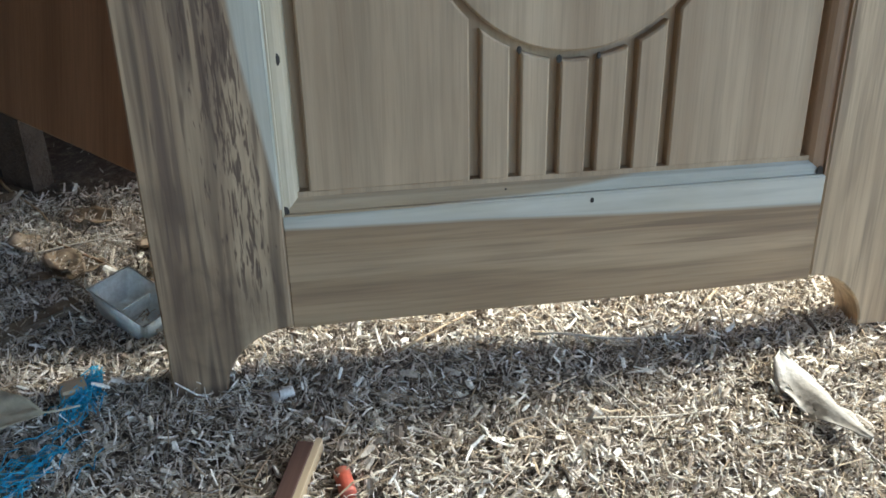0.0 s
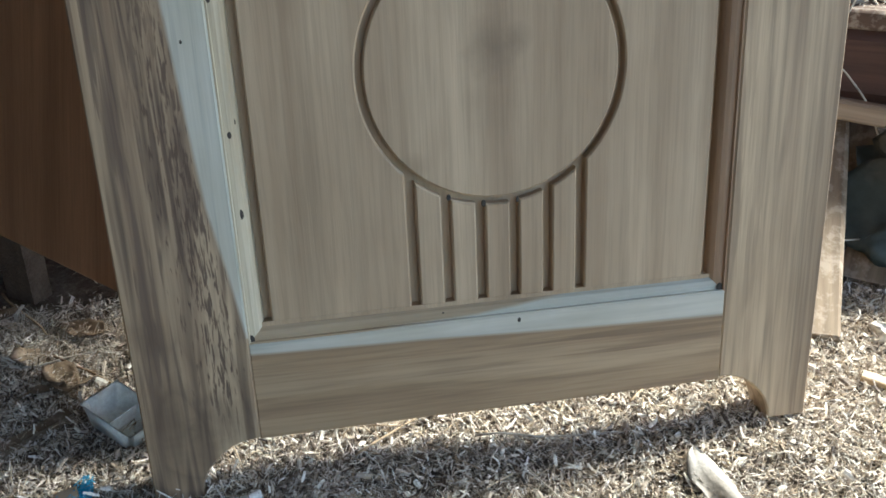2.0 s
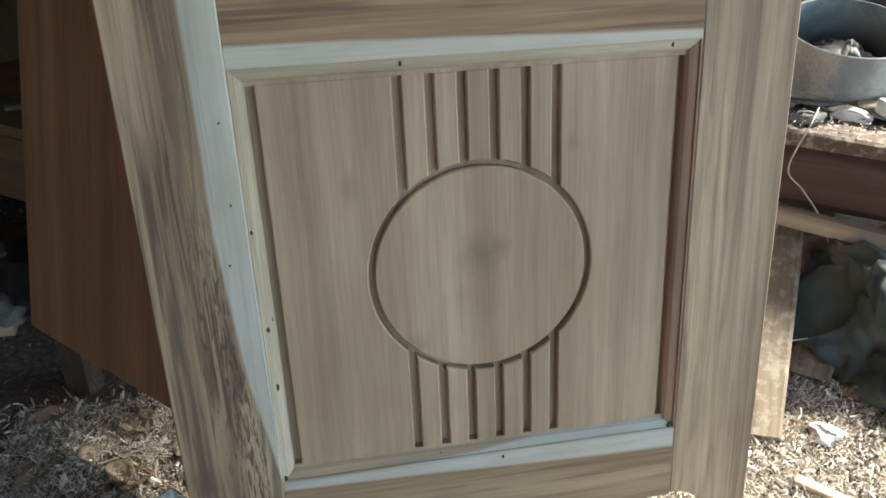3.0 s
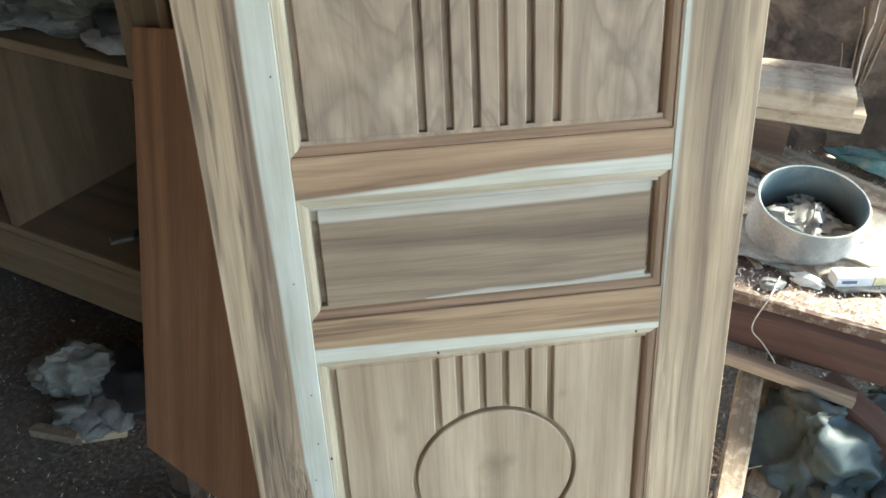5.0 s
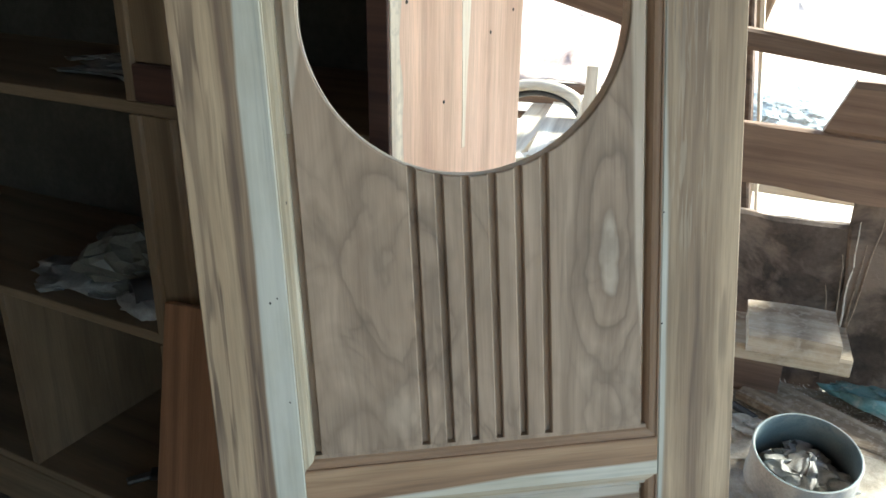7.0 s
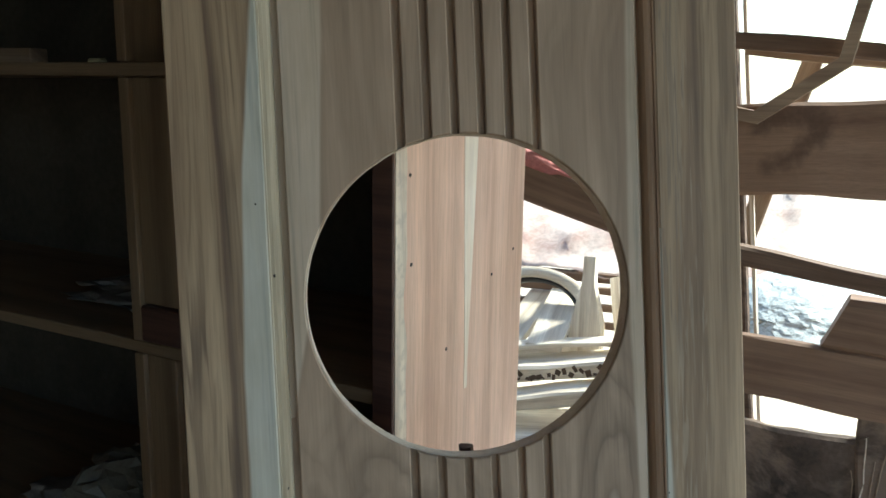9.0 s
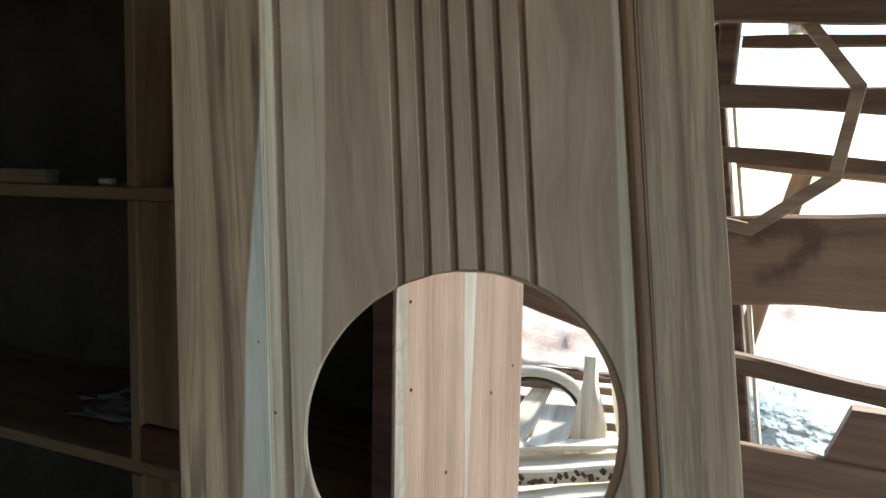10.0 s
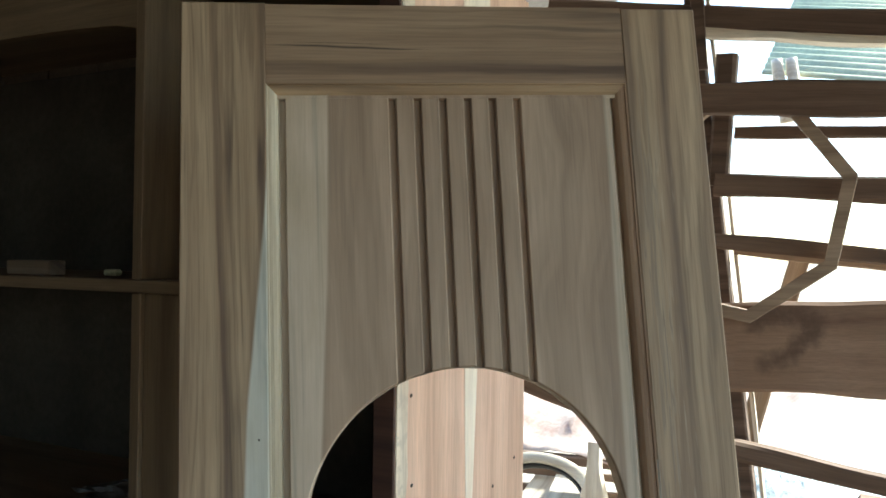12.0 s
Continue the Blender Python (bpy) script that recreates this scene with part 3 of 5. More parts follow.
def along(p, q, turn=0.0):
    """The pose that lays the x axis from p to q, z as upright as it can be, rolled by turn degrees."""
    p, q = Vector(p), Vector(q)
    x = (q - p).normalized()
    up = Vector((0, 0, 1)) if abs(x.z) < 0.95 else Vector((0, 1, 0))
    y = up.cross(x).normalized()
    z = x.cross(y)
    m = Matrix((x, y, z)).transposed().to_4x4()
    m.translation = p
    return m @ pose(0, 0, 0, turn, 0, 0)


def crumple(size, seed, sub=4, rough=0.5, freq=2.2):
    """A crumpled bag or rag with folds and creases, resting on z = 0."""
    bm = bmesh.new()
    bmesh.ops.create_icosphere(bm, subdivisions=sub, radius=1)
    o = Vector((seed * 7.3, seed * 3.1, seed * 5.7))

    def wrap(p, f):
        return Vector((noise.noise(p * f + o), noise.noise(p * f + o + Vector((31, 0, 0))), noise.noise(p * f + o + Vector((0, 47, 0)))))
    for v in bm.verts:
        n = v.co.normalized()
        p = v.co + wrap(v.co, freq * 0.55) * rough * 0.9
        p += wrap(p, freq * 1.3) * rough * 0.38
        crease = 0.5 * (0.35 - abs(noise.noise(p * freq * 1.6 + o))) + 0.3 * (0.3 - abs(noise.noise(p * freq * 3.4 + o))) + 0.12 * (0.3 - abs(noise.noise(p * freq * 7 + o)))
        v.co = p + n * crease * rough
    lo, hi = min(v.co.z for v in bm.verts), max(v.co.z for v in bm.verts)
    for v in bm.verts:
        z = (v.co.z - lo) / (hi - lo)
        z = max(0.0, z - 0.22) / 0.78 + min(0.0, z - 0.22) * 0.12
        v.co = Vector((v.co.x * size[0], v.co.y * size[1], z * size[2] + 0.026 * size[2]))
    return bm


def tube(points, r, sides=6, bm=None, r1=None):
    """A round strand through points, tapering to r1."""
    bm = bm or bmesh.new()
    pts = [Vector(p) for p in points]
    rings = []
    for i, p in enumerate(pts):
        t = (pts[min(i + 1, len(pts) - 1)] - pts[max(i - 1, 0)]).normalized()
        a = t.orthogonal().normalized()
        b = t.cross(a)
        if rings:
            a = (prev - t * prev.dot(t)).normalized()
            b = t.cross(a)
        prev = a
        rr = r if r1 is None else r + (r1 - r) * i / (len(pts) - 1)
        rings.append([bm.verts.new(p + (a * math.cos(k * math.tau / sides) + b * math.sin(k * math.tau / sides)) * rr) for k in range(sides)])
    for q0, q1 in zip(rings, rings[1:]):
        for k in range(sides):
            bm.faces.new((q0[k], q0[(k + 1) % sides], q1[(k + 1) % sides], q1[k]))
    bm.faces.new(rings[0][::-1])
    bm.faces.new(rings[-1])
    return bm


def smooth_path(points, n=8):
    """Points of a soft line through the given ones."""
    p = [Vector(q) for q in points]
    p = [p[0] * 2 - p[1]] + p + [p[-1] * 2 - p[-2]]
    out = []
    for i in range(1, len(p) - 2):
        for k in range(n):
            t = k / n
            out.append(0.5 * (2 * p[i] + (p[i + 1] - p[i - 1]) * t + (2 * p[i - 1] - 5 * p[i] + 4 * p[i + 1] - p[i + 2]) * t * t + (3 * p[i] - p[i - 1] - 3 * p[i + 1] + p[i + 2]) * t ** 3))
    return out + [p[-2]]


def leaf_blade(length, width, curl, fold, seed, thick=0.0007, twist=0.0):
    """A dry leaf along x with a midrib fold, curled and wavy."""
    bm = bmesh.new()
    rows, cols = 16, 8
    top, low = [], []
    for i in range(rows + 1):
        s = i / rows
        half = width * 0.5 * math.sin(math.pi * min(1, s ** 0.75)) ** 0.75 * (1 - 0.25 * s) + 0.0006
        a, b = [], []
        for j in range(cols + 1):
            c = 2 * j / cols - 1
            ang = twist * s
            y = c * half * math.cos(fold * abs(c))
            z = abs(c) * half * math.sin(fold) + curl * length * (s - 0.5) ** 2 * 2 + 0.004 * noise.noise((s * 5 + seed, c * 2, seed)) * (1 + abs(c))
            y, z = y * math.cos(ang) - z * math.sin(ang), y * math.sin(ang) + z * math.cos(ang)
            a.append(bm.verts.new((s * length, y, z + thick)))
            b.append(bm.verts.new((s * length, y, z)))
        top.append(a), low.append(b)
    for i in range(rows):
        for j in range(cols):
            bm.faces.new((top[i][j], top[i + 1][j], top[i + 1][j + 1], top[i][j + 1]))
            bm.faces.new((low[i][j + 1], low[i + 1][j + 1], low[i + 1][j], low[i][j]))
    for i in range(rows):
        for j in (0, cols):
            bm.faces.new((top[i][j], low[i][j], low[i + 1][j], top[i + 1][j]))
    for j in range(cols):
        for i in (0, rows):
            bm.faces.new((top[i][j], top[i][j + 1], low[i][j + 1], low[i][j]))
    lo = min(v.co.z for v in bm.verts)
    for v in bm.verts:
        v.co.z -= lo
    return bm


def ground_z(x, y):
    """The height of the sawdust floor."""
    near = math.exp(-((x / 1.6) ** 2 + (y / 1.4) ** 2))
    return near * (0.03 * x) + 0.010 * noise.noise((x * 3.1, y * 3.1, 2.0)) + 0.006 * noise.noise((x * 9, y * 9, 7.0)) * near - 0.004


def on_ground(x, y, rz=0.0, rx=0.0, ry=0.0, lift=0.0):
    return pose(x, y, ground_z(x, y) + lift, rx, ry, rz)


# ---- ground ----
def build_ground():
    def axis(far, fine, step):
        near = list(np.arange(-fine, fine + step / 2, step))
        out, d, s = [], fine, step
        while d < far:
            s *= 1.35
            d += s
            out.append(d)
        return [-v for v in out[::-1]] + near + out
    xs, ys = axis(900, 1.3, 0.025), axis(900, 1.3, 0.025)
    verts, faces = [], []
    for y in ys:
        for x in xs:
            verts.append((x, y, ground_z(x, y)))
    w = len(xs)
    for j in range(len(ys) - 1):
        for i in range(w - 1):
            faces.append((j * w + i, j * w + i + 1, (j + 1) * w + i + 1, (j + 1) * w + i))
    me = bpy.data.meshes.new("ground")
    me.from_pydata(verts, [], faces)
    me.materials.append(M_GROUND)
    me.shade_smooth()
    tagged(new("ground", me), "brown earth floor covered with sawdust and shavings", "ground", kind="structure")


build_ground()

# ---- shed shell ----
def build_shell():
    # board walls shut out sky light; the far and the right-hand sides are open
    def board_wall(name, p, q, z1, label):
        w = thing(name, None, label, "wall", kind="structure")
        p, q = Vector(p), Vector(q)
        n = max(2, round((q - p).length / 0.2))
        step = (q - p) / n
        d = step.normalized()
        nrm = Vector((-d.y, d.x, 0))
        for i in range(n):
            a = p + step * i
            m = Matrix((d, nrm, Vector((0, 0, 1)))).transposed().to_4x4()
            m.translation = a
            bm = box((0.002, -0.011, -0.05), (step.length - 0.002, 0.011, z1 + 0.03 * math.sin(i * 1.7)), 0.002, m=ROOM @ m)
            part("board", bm, M_WALL, w)
    board_wall("wall_back", (-3.4, 0.80, 0), (-0.62, 0.80, 0), 2.7, "dark upright boards closing the shed behind the shelves")
    # the side and front walls are out of view, added to dim the interior
    board_wall("added_wall_left", (-3.4, -3.2, 0), (-3.4, 0.80, 0), 2.7, "dark upright boards added out of view at the side of the shed")
    board_wall("added_wall_front", (-3.4, -3.2, 0), (1.6, -3.2, 0), 2.7, "dark upright boards added out of view to dim the shed front")
    # roof added overhead, its reach set to dim the interior
    roof = bmesh.new()
    nx, p0, p1 = 160, -3.5, 2.4
    rows = []
    for v, z in ((-3.4, 2.72), (2.1, 2.62)):
        rows.append([roof.verts.new(ROOM @ Vector((p0 + (p1 - p0) * i / nx, v, z + 0.010 * math.sin(i * math.pi / 2)))) for i in range(nx + 1)])
    for i in range(nx):
        roof.faces.new((rows[0][i], rows[0][i + 1], rows[1][i + 1], rows[1][i]))
    ob = part("added_ceiling", roof, M_ROOF_UNDER, None, "", True)
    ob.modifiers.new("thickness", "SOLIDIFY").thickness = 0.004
    tagged(ob, "dark corrugated sheets added over the shed to cut sky light", "roof", kind="structure")


build_shell()


# ---- the carved door leaf ----
def build_leaf():
    leaf = thing("door_leaf", LEAF, "tall unfinished carved wooden door leaf with a round hole", "door leaf")
    T = 0.036
    XO, XI = 0.3240, 0.224
    foot = 0.058
    # stiles, with the curved foot cut into their lower inner corner
    left = [(-XO, 0.0), (-XI - foot, 0.0)] + arc(-XI, 0.0, foot, math.pi, math.pi / 2, 10) + [(-XI, 2.041), (-XO + 0.001, 2.041)]
    part("left_stile", prism(left, 0, T, ease=0.0016), M_STILE_L, leaf, "pale-edged streaky stile")
    right = [(XO - 0.001, 0.004), (XO - 0.001, 2.038), (XI, 2.038)] + arc(XI, 0.002, foot, math.pi / 2, 0.0, 10) + [(XI + foot, 0.004)]
    part("right_stile", prism(right, 0, T, ease=0.0016), M_STILE_R, leaf, "streaky brown stile")
    part("bottom_rail", prism([(-XI, 0.057), (-0.1, 0.057), (0.1, 0.056), (XI, 0.057), (XI, 0.151), (-XI, 0.151)], 0.0006, T, ease=0.0006), M_RAIL_BOTTOM, leaf, "yellow-brown rail with a pale sapwood edge")
    part("middle_rail", prism([(-XI, 0.594), (XI, 0.594), (XI, 0.654), (-XI, 0.654)], 0.0008, T, ease=0.0006), M_RAIL_MID, leaf, "reddish rail with a pale sapwood edge")
    part("lock_rail", prism([(-XI, 0.815), (XI, 0.815), (XI, 0.865), (-XI, 0.865)], 0.0008, T, ease=0.0006), M_RAIL_LOCK, leaf, "reddish rail with a pale sapwood edge")
    part("top_rail", prism([(-XI, 1.938), (XI, 1.938), (XI, 2.039), (-XI, 2.039)], 0.0006, T, ease=0.0006), M_RAIL_TOP, leaf, "dark-streaked brown top rail")

    # ovolo mouldings round each opening, mitred
    profile = [(0.0, 0.0012), (0.0014, 0.0012), (0.0018, 0.0042), (0.006, 0.0046), (0.010, 0.0065), (0.0132, 0.0105), (0.0142, 0.0135), (0.0142, 0.022)]

    def mouldings(z0, z1, mats):
        cs = [(-XI, z0, 1, 1), (XI, z0, -1, 1), (XI, z1, -1, -1), (-XI, z1, 1, -1)]
        for (i, name) in enumerate(("bottom_moulding", "right_moulding", "top_moulding", "left_moulding")):
            a, b = cs[i], cs[(i + 1) % 4]
            bm = bmesh.new()
            r0 = [bm.verts.new((a[0] + a[2] * d, y, a[1] + a[3] * d)) for d, y in profile]
            r1 = [bm.verts.new((b[0] + b[2] * d, y, b[1] + b[3] * d)) for d, y in profile]
            for k in range(len(profile) - 1):
                bm.faces.new((r0[k], r1[k], r1[k + 1], r0[k + 1]))
            bk0, bk1 = bm.verts.new((a[0], 0.022, a[1])), bm.verts.new((b[0], 0.022, b[1]))
            bm.faces.new((r0[0], bk0, bk1, r1[0]))
            bm.faces.new((r0[-1], r1[-1], bk1, bk0))
            bm.faces.new(r0 + [bk0])
            bm.faces.new(r1[::-1] + [bk1])
            part(name, bm, mats[i], leaf)

    mouldings(0.151, 0.594, (M_MOULD_TAN_PALE, M_MOULD_RED, M_MOULD_PALE_X, M_MOULD_PALE))
    mouldings(0.654, 0.815, (M_MOULD_RED_X, M_MOULD_RED, M_MOULD_PALE_X, M_MOULD_PALE))
    mouldings(0.865, 1.938, (M_MOULD_RED_X, M_MOULD_RED, M_MOULD_TAN_X, M_MOULD_PALE))

    # carved panels: a sunk ground with raised fields cut apart by grooves
    GROUND, FACE, BACK, E = 0.0190, 0.0085, 0.034, 0.0016
    gw = 0.0043

    def field(bm, poly):
        prism(poly, FACE, GROUND + 0.001, bm, ease=E, back=False)

    def ends(bm, z0, f0, f1, z1):
        # the grooves stop short of the mouldings, where the ground stands almost flush
        prism([(-XI + 0.012, z0), (XI - 0.012, z0), (XI - 0.012, f0 + 0.001), (-XI + 0.012, f0 + 0.001)], FACE + 0.0011, GROUND + 0.0005, bm, back=False)
        prism([(-XI + 0.012, f1 - 0.001), (XI - 0.012, f1 - 0.001), (XI - 0.012, z1), (-XI + 0.012, z1)], FACE + 0.0011, GROUND + 0.0005, bm, back=False)

    # lower panel with the round medallion
    bm = prism([(-XI, 0.151), (XI, 0.151), (XI, 0.594), (-XI, 0.594)], GROUND, BACK)
    fx0, fx1, fz0, fz1 = -0.2025, 0.2035, 0.1665, 0.5785
    gx = [-0.0735 + 0.0309 * i for i in range(6)]
    cx, cz, ro, ri = 0.0030, 0.3735, 0.1165, 0.1105

    def zoff(x, r):
        return math.sqrt(max(0.0, r * r - (x - cx) ** 2))
    a0 = math.atan2(zoff(gx[0] - gw, ro), gx[0] - gw - cx)
    field(bm, [(fx0, fz0), (gx[0] - gw, fz0)] + arc(cx, cz, ro, -a0, -(math.tau - a0), 40) + [(gx[0] - gw, fz1), (fx0, fz1)])
    a1 = math.atan2(zoff(gx[5] + gw, ro), gx[5] + gw - cx)
    field(bm, [(gx[5] + gw, fz0), (fx1, fz0), (fx1, fz1), (gx[5] + gw, fz1)] + arc(cx, cz, ro, a1, -a1, 40))
    for i in range(5):
        xa, xb = gx[i] + gw, gx[i + 1] - gw
        ta = [xa + (xb - xa) * k / 4 for k in range(5)]
        field(bm, [(xa, fz0), (xb, fz0)] + [(x, cz - zoff(x, ro)) for x in ta[::-1]])
        field(bm, [(xb, fz1), (xa, fz1)] + [(x, cz + zoff(x, ro)) for x in ta])
    field(bm, arc(cx, cz, ri, 0, math.tau * 63 / 64, 63))
    ends(bm, 0.155, fz0, fz1, 0.590)
    part("lower_panel", bm, M_PANEL, leaf, "carved panel with grooves and a round medallion")

    # plain raised panel between the rails
    bm = prism([(-XI, 0.654), (XI, 0.654), (XI, 0.815), (-XI, 0.815)], GROUND, BACK)
    field(bm, [(-0.2025, 0.6695), (0.2035, 0.6695), (0.2035, 0.7995), (-0.2025, 0.7995)])
    ends(bm, 0.658, 0.6695, 0.7995, 0.811)
    part("middle_panel", bm, M_PANEL_MID, leaf, "plain grey-brown raised panel")

    # upper panel, pierced by a round opening
    hx, hz, hr = 0.0000, 1.4040, 0.1868
    z0, z1 = 0.865, 1.938
    bm = prism([(-XI, z0), (hx, z0)] + arc(hx, hz, hr, -math.pi / 2, -math.pi * 1.5, 48) + [(hx, z1), (-XI, z1)], GROUND, BACK)
    prism([(hx, z0), (XI, z0), (XI, z1), (hx, z1)] + arc(hx, hz, hr, math.pi / 2, -math.pi / 2, 48), GROUND, BACK, bm)
    fx0, fx1, fz0, fz1 = -0.2025, 0.2045, 0.8815, 1.9225
    gx = [-0.0725 + 0.0312 * i for i in range(6)]
    hr2 = hr + 0.0004

    def hoff(x):
        return math.sqrt(max(0.0, hr2 * hr2 - (x - hx) ** 2))
    a0 = math.atan2(hoff(gx[0] - gw), gx[0] - gw - hx)
    field(bm, [(fx0, fz0), (gx[0] - gw, fz0)] + arc(hx, hz, hr2, -a0, -(math.tau - a0), 48) + [(gx[0] - gw, fz1), (fx0, fz1)])
    a1 = math.atan2(hoff(gx[5] + gw), gx[5] + gw - hx)
    field(bm, [(gx[5] + gw, fz0), (fx1, fz0), (fx1, fz1), (gx[5] + gw, fz1)] + arc(hx, hz, hr2, a1, -a1, 48))
    for i in range(5):
        xa, xb = gx[i] + gw, gx[i + 1] - gw
        ta = [xa + (xb - xa) * k / 4 for k in range(5)]
        field(bm, [(xa, fz0), (xb, fz0)] + [(x, hz - hoff(x)) for x in ta[::-1]])
        field(bm, [(xb, fz1), (xa, fz1)] + [(x, hz + hoff(x)) for x in ta])
    ends(bm, 0.869, fz0, fz1, 1.934)
    part("upper_panel", bm, M_PANEL_TOP, leaf, "carved panel with grooves and a large round hole")

    # the raw sawn wall of the round opening, with a few torn nicks
    bm = bmesh.new()
    rim = []
    for r_, y in ((hr - 0.0002, FACE + 0.0022), (hr - 0.0006, FACE + 0.004), (hr - 0.0006, BACK + 0.0004), (hr + 0.003, BACK + 0.0004)):
        rim.append([bm.verts.new((hx + (r_ - 0.0012 * max(0.0, noise.noise((k * 0.31, y * 90, 3)))) * math.cos(k * math.tau / 128), y, hz + (r_ - 0.0012 * max(0.0, noise.noise((k * 0.31, y * 90, 3)))) * math.sin(k * math.tau / 128))) for k in range(128)])
    for q0, q1 in zip(rim, rim[1:] + rim[:1]):
        for k in range(128):
            bm.faces.new((q0[k], q0[(k + 1) % 128], q1[(k + 1) % 128], q1[k]))
    part("hole_edge", bm, M_PALE_CUT, leaf, "pale raw sawn edge of the round hole")

    # nail heads and filled holes along the mouldings
    spots = [(-0.2185, 0.335, 0.0022), (-0.221, 0.44, 0.0016), (-0.2165, 0.50, 0.0014), (-0.2445, 1.085, 0.0017), (-0.236, 1.09, 0.0013), (-0.236, 0.548, 0.0014), (-0.239, 0.71, 0.0013),
             (-0.05, 0.1575, 0.0016), (0.02, 0.146, 0.0016), (-0.069, 0.589, 0.0018), (0.195, 0.589, 0.0016), (-0.2175, 1.20, 0.0022), (-0.2165, 1.355, 0.0020), (-0.219, 1.44, 0.0014), (0.2165, 1.20, 0.0016),
             (0.2165, 1.08, 0.0016), (-0.233, 0.96, 0.0014), (0.2145, 0.52, 0.0013), (0.2140, 0.44, 0.0013), (-0.235, 1.52, 0.0014), (0.2265, 1.02, 0.0014), (0.2265, 1.16, 0.0012), (0.165, 0.757, 0.0012), (-0.2215, 0.1545, 0.0030), (0.2195, 0.1545, 0.0034), (0.2120, 0.1640, 0.0026), (-0.2180, 0.268, 0.0034), (-0.2150, 0.345, 0.0030), (-0.245, 0.41, 0.0016), (-0.236, 0.47, 0.0014),
             (-0.0400, 0.2660, 0.0020), (-0.0090, 0.2580, 0.0022), (0.0220, 0.2590, 0.0018)]
    for x, z, r in spots:
        bm = bmesh.new()
        bmesh.ops.create_uvsphere(bm, u_segments=8, v_segments=5, radius=1)
        inside = abs(x) < 0.2238 and 0.151 < z < 1.93
        dep = min(abs(abs(x) - 0.224), abs(z - 0.151), abs(z - 0.594)) if inside else 0
        y = 0.0086 if abs(x) < 0.1 and 0.2 < z < 0.5 else 0.0035 + max(0.0, dep - 0.004) * 0.9 if inside else 0.0004
        for v in bm.verts:
            v.co = Vector((x + v.co.x * r, y + v.co.y * 0.0006, z + v.co.z * r * 1.5))
        part("nail_head", bm, M_HOLE_MARK, leaf)
    return leaf


build_leaf()
solid("leaning_stick", timber(1.19, 0.018, 0.020, 77, 0.002, 10, ease=0.25), M_TIMBER, LEAF @ along((0.030, 0.150, 0.0), (0.006, 0.150, 1.199)), "dark rough stick standing behind the door leaf", "stick")


# ---- shelves on the closed side ----
def build_cabinet():
    m = ROOM @ pose(-0.875, 0.281, 0)
    c = thing("shelf_cabinet", m, "large unfinished wooden cabinet with open dusty shelves", "cabinet")
    X0, X1, D = -1.55, 0.501, 0.46
    for z, h in ((0.262, 0.150), (0.735, 0.022), (1.185, 0.022), (1.654, 0.022)):
        part("shelf", box((X0, 0.0, z - 0.022), (X1, D, z), 0.002), M_CABINET_X, c)
        if h > 0.05:
            part("base_rail", box((X0, -0.002, z - h), (X1, 0.020, z - 0.0225), 0.002), M_CABINET_X, c)
    part("partition", box((-0.001, -0.004, 0.263), (0.021, D, 0.712), 0.0015), M_CABINET, c)
    part("partition", box((-0.001, -0.004, 0.736), (0.021, D, 1.162), 0.0015), M_CABINET, c)
    part("partition", box((-0.001, -0.004, 1.186), (0.021, D, 1.631), 0.0015), M_CABINET, c)
    part("partition", box((-0.001, -0.004, 1.655), (0.021, D, 2.17), 0.0015), M_CABINET, c)
    part("partition", box((-0.493, 0.001, 0.263), (-0.471, D, 0.712), 0.0015), M_CABINET, c)
    part("stile_board", box((0.0215, 0.004, 0.263), (0.088, 0.026, 1.162), 0.002), M_CABINET, c)
    part("stile_board", box((0.0215, 0.004, 1.252), (0.115, 0.026, 1.631), 0.002), M_CABINET, c)
    part("stop_block", box((0.0215, -0.006, 1.187), (0.115, 0.03, 1.250), 0.003), M_BENCH, c, "dark red block")
    side = part("side_board", box((X1 + 0.002, 0.0, 0.0), (X1 + 0.022, D + 0.012, 2.19), 0.0015), M_HOLE_BOARD, c, "wide pinkish sawn side board")
    xs = X1 + 0.022
    bm = box((xs - 0.001, 0.0, 0.0), (xs + 0.0012, 0.030, 2.19), 0.0005)
    bmesh.ops.subdivide_edges(bm, edges=[e for e in bm.edges if abs(e.verts[0].co.z - e.verts[1].co.z) > 1], cuts=70)
    for v in bm.verts:
        if v.co.y > 0.015:
            v.co.y += 0.010 * noise.noise((0, 0, v.co.z * 11)) + 0.005 * noise.noise((0, 3, v.co.z * 37))
    part("waney_edge", bm, M_WANEY, side, "pale waney edge")
    bm = box((xs - 0.001, 0.190, 1.12), (xs + 0.0008, 0.295, 2.19), 0.0003)
    bmesh.ops.subdivide_edges(bm, edges=[e for e in bm.edges if abs(e.verts[0].co.z - e.verts[1].co.z) > 1], cuts=20)
    for v in bm.verts:
        w = max(0.06, (v.co.z - 1.12) / 1.07)
        v.co.y = 0.232 + (v.co.y - 0.232) * w ** 0.8
    part("pale_stripe", bm, M_STRIPE, side, "pale sapwood stripe")
    for py, pz in ((0.040, 1.50), (0.045, 1.37), (0.425, 1.33), (0.33, 1.30), (0.16, 1.21)):
        bm = bmesh.new()
        bmesh.ops.create_uvsphere(bm, u_segments=8, v_segments=5, radius=1)
        for v in bm.verts:
            v.co = Vector((xs + 0.0006 + v.co.x * 0.0008, py + v.co.y * 0.004, pz + v.co.z * 0.003))
        part("nail_head", bm, M_HOLE_MARK, side)
    part("front_stile", box((X1 - 0.012, -0.006, 0.263), (X1 + 0.0215, -0.0005, 2.17), 0.001), M_BENCH, c, "dark red-brown edge strip")
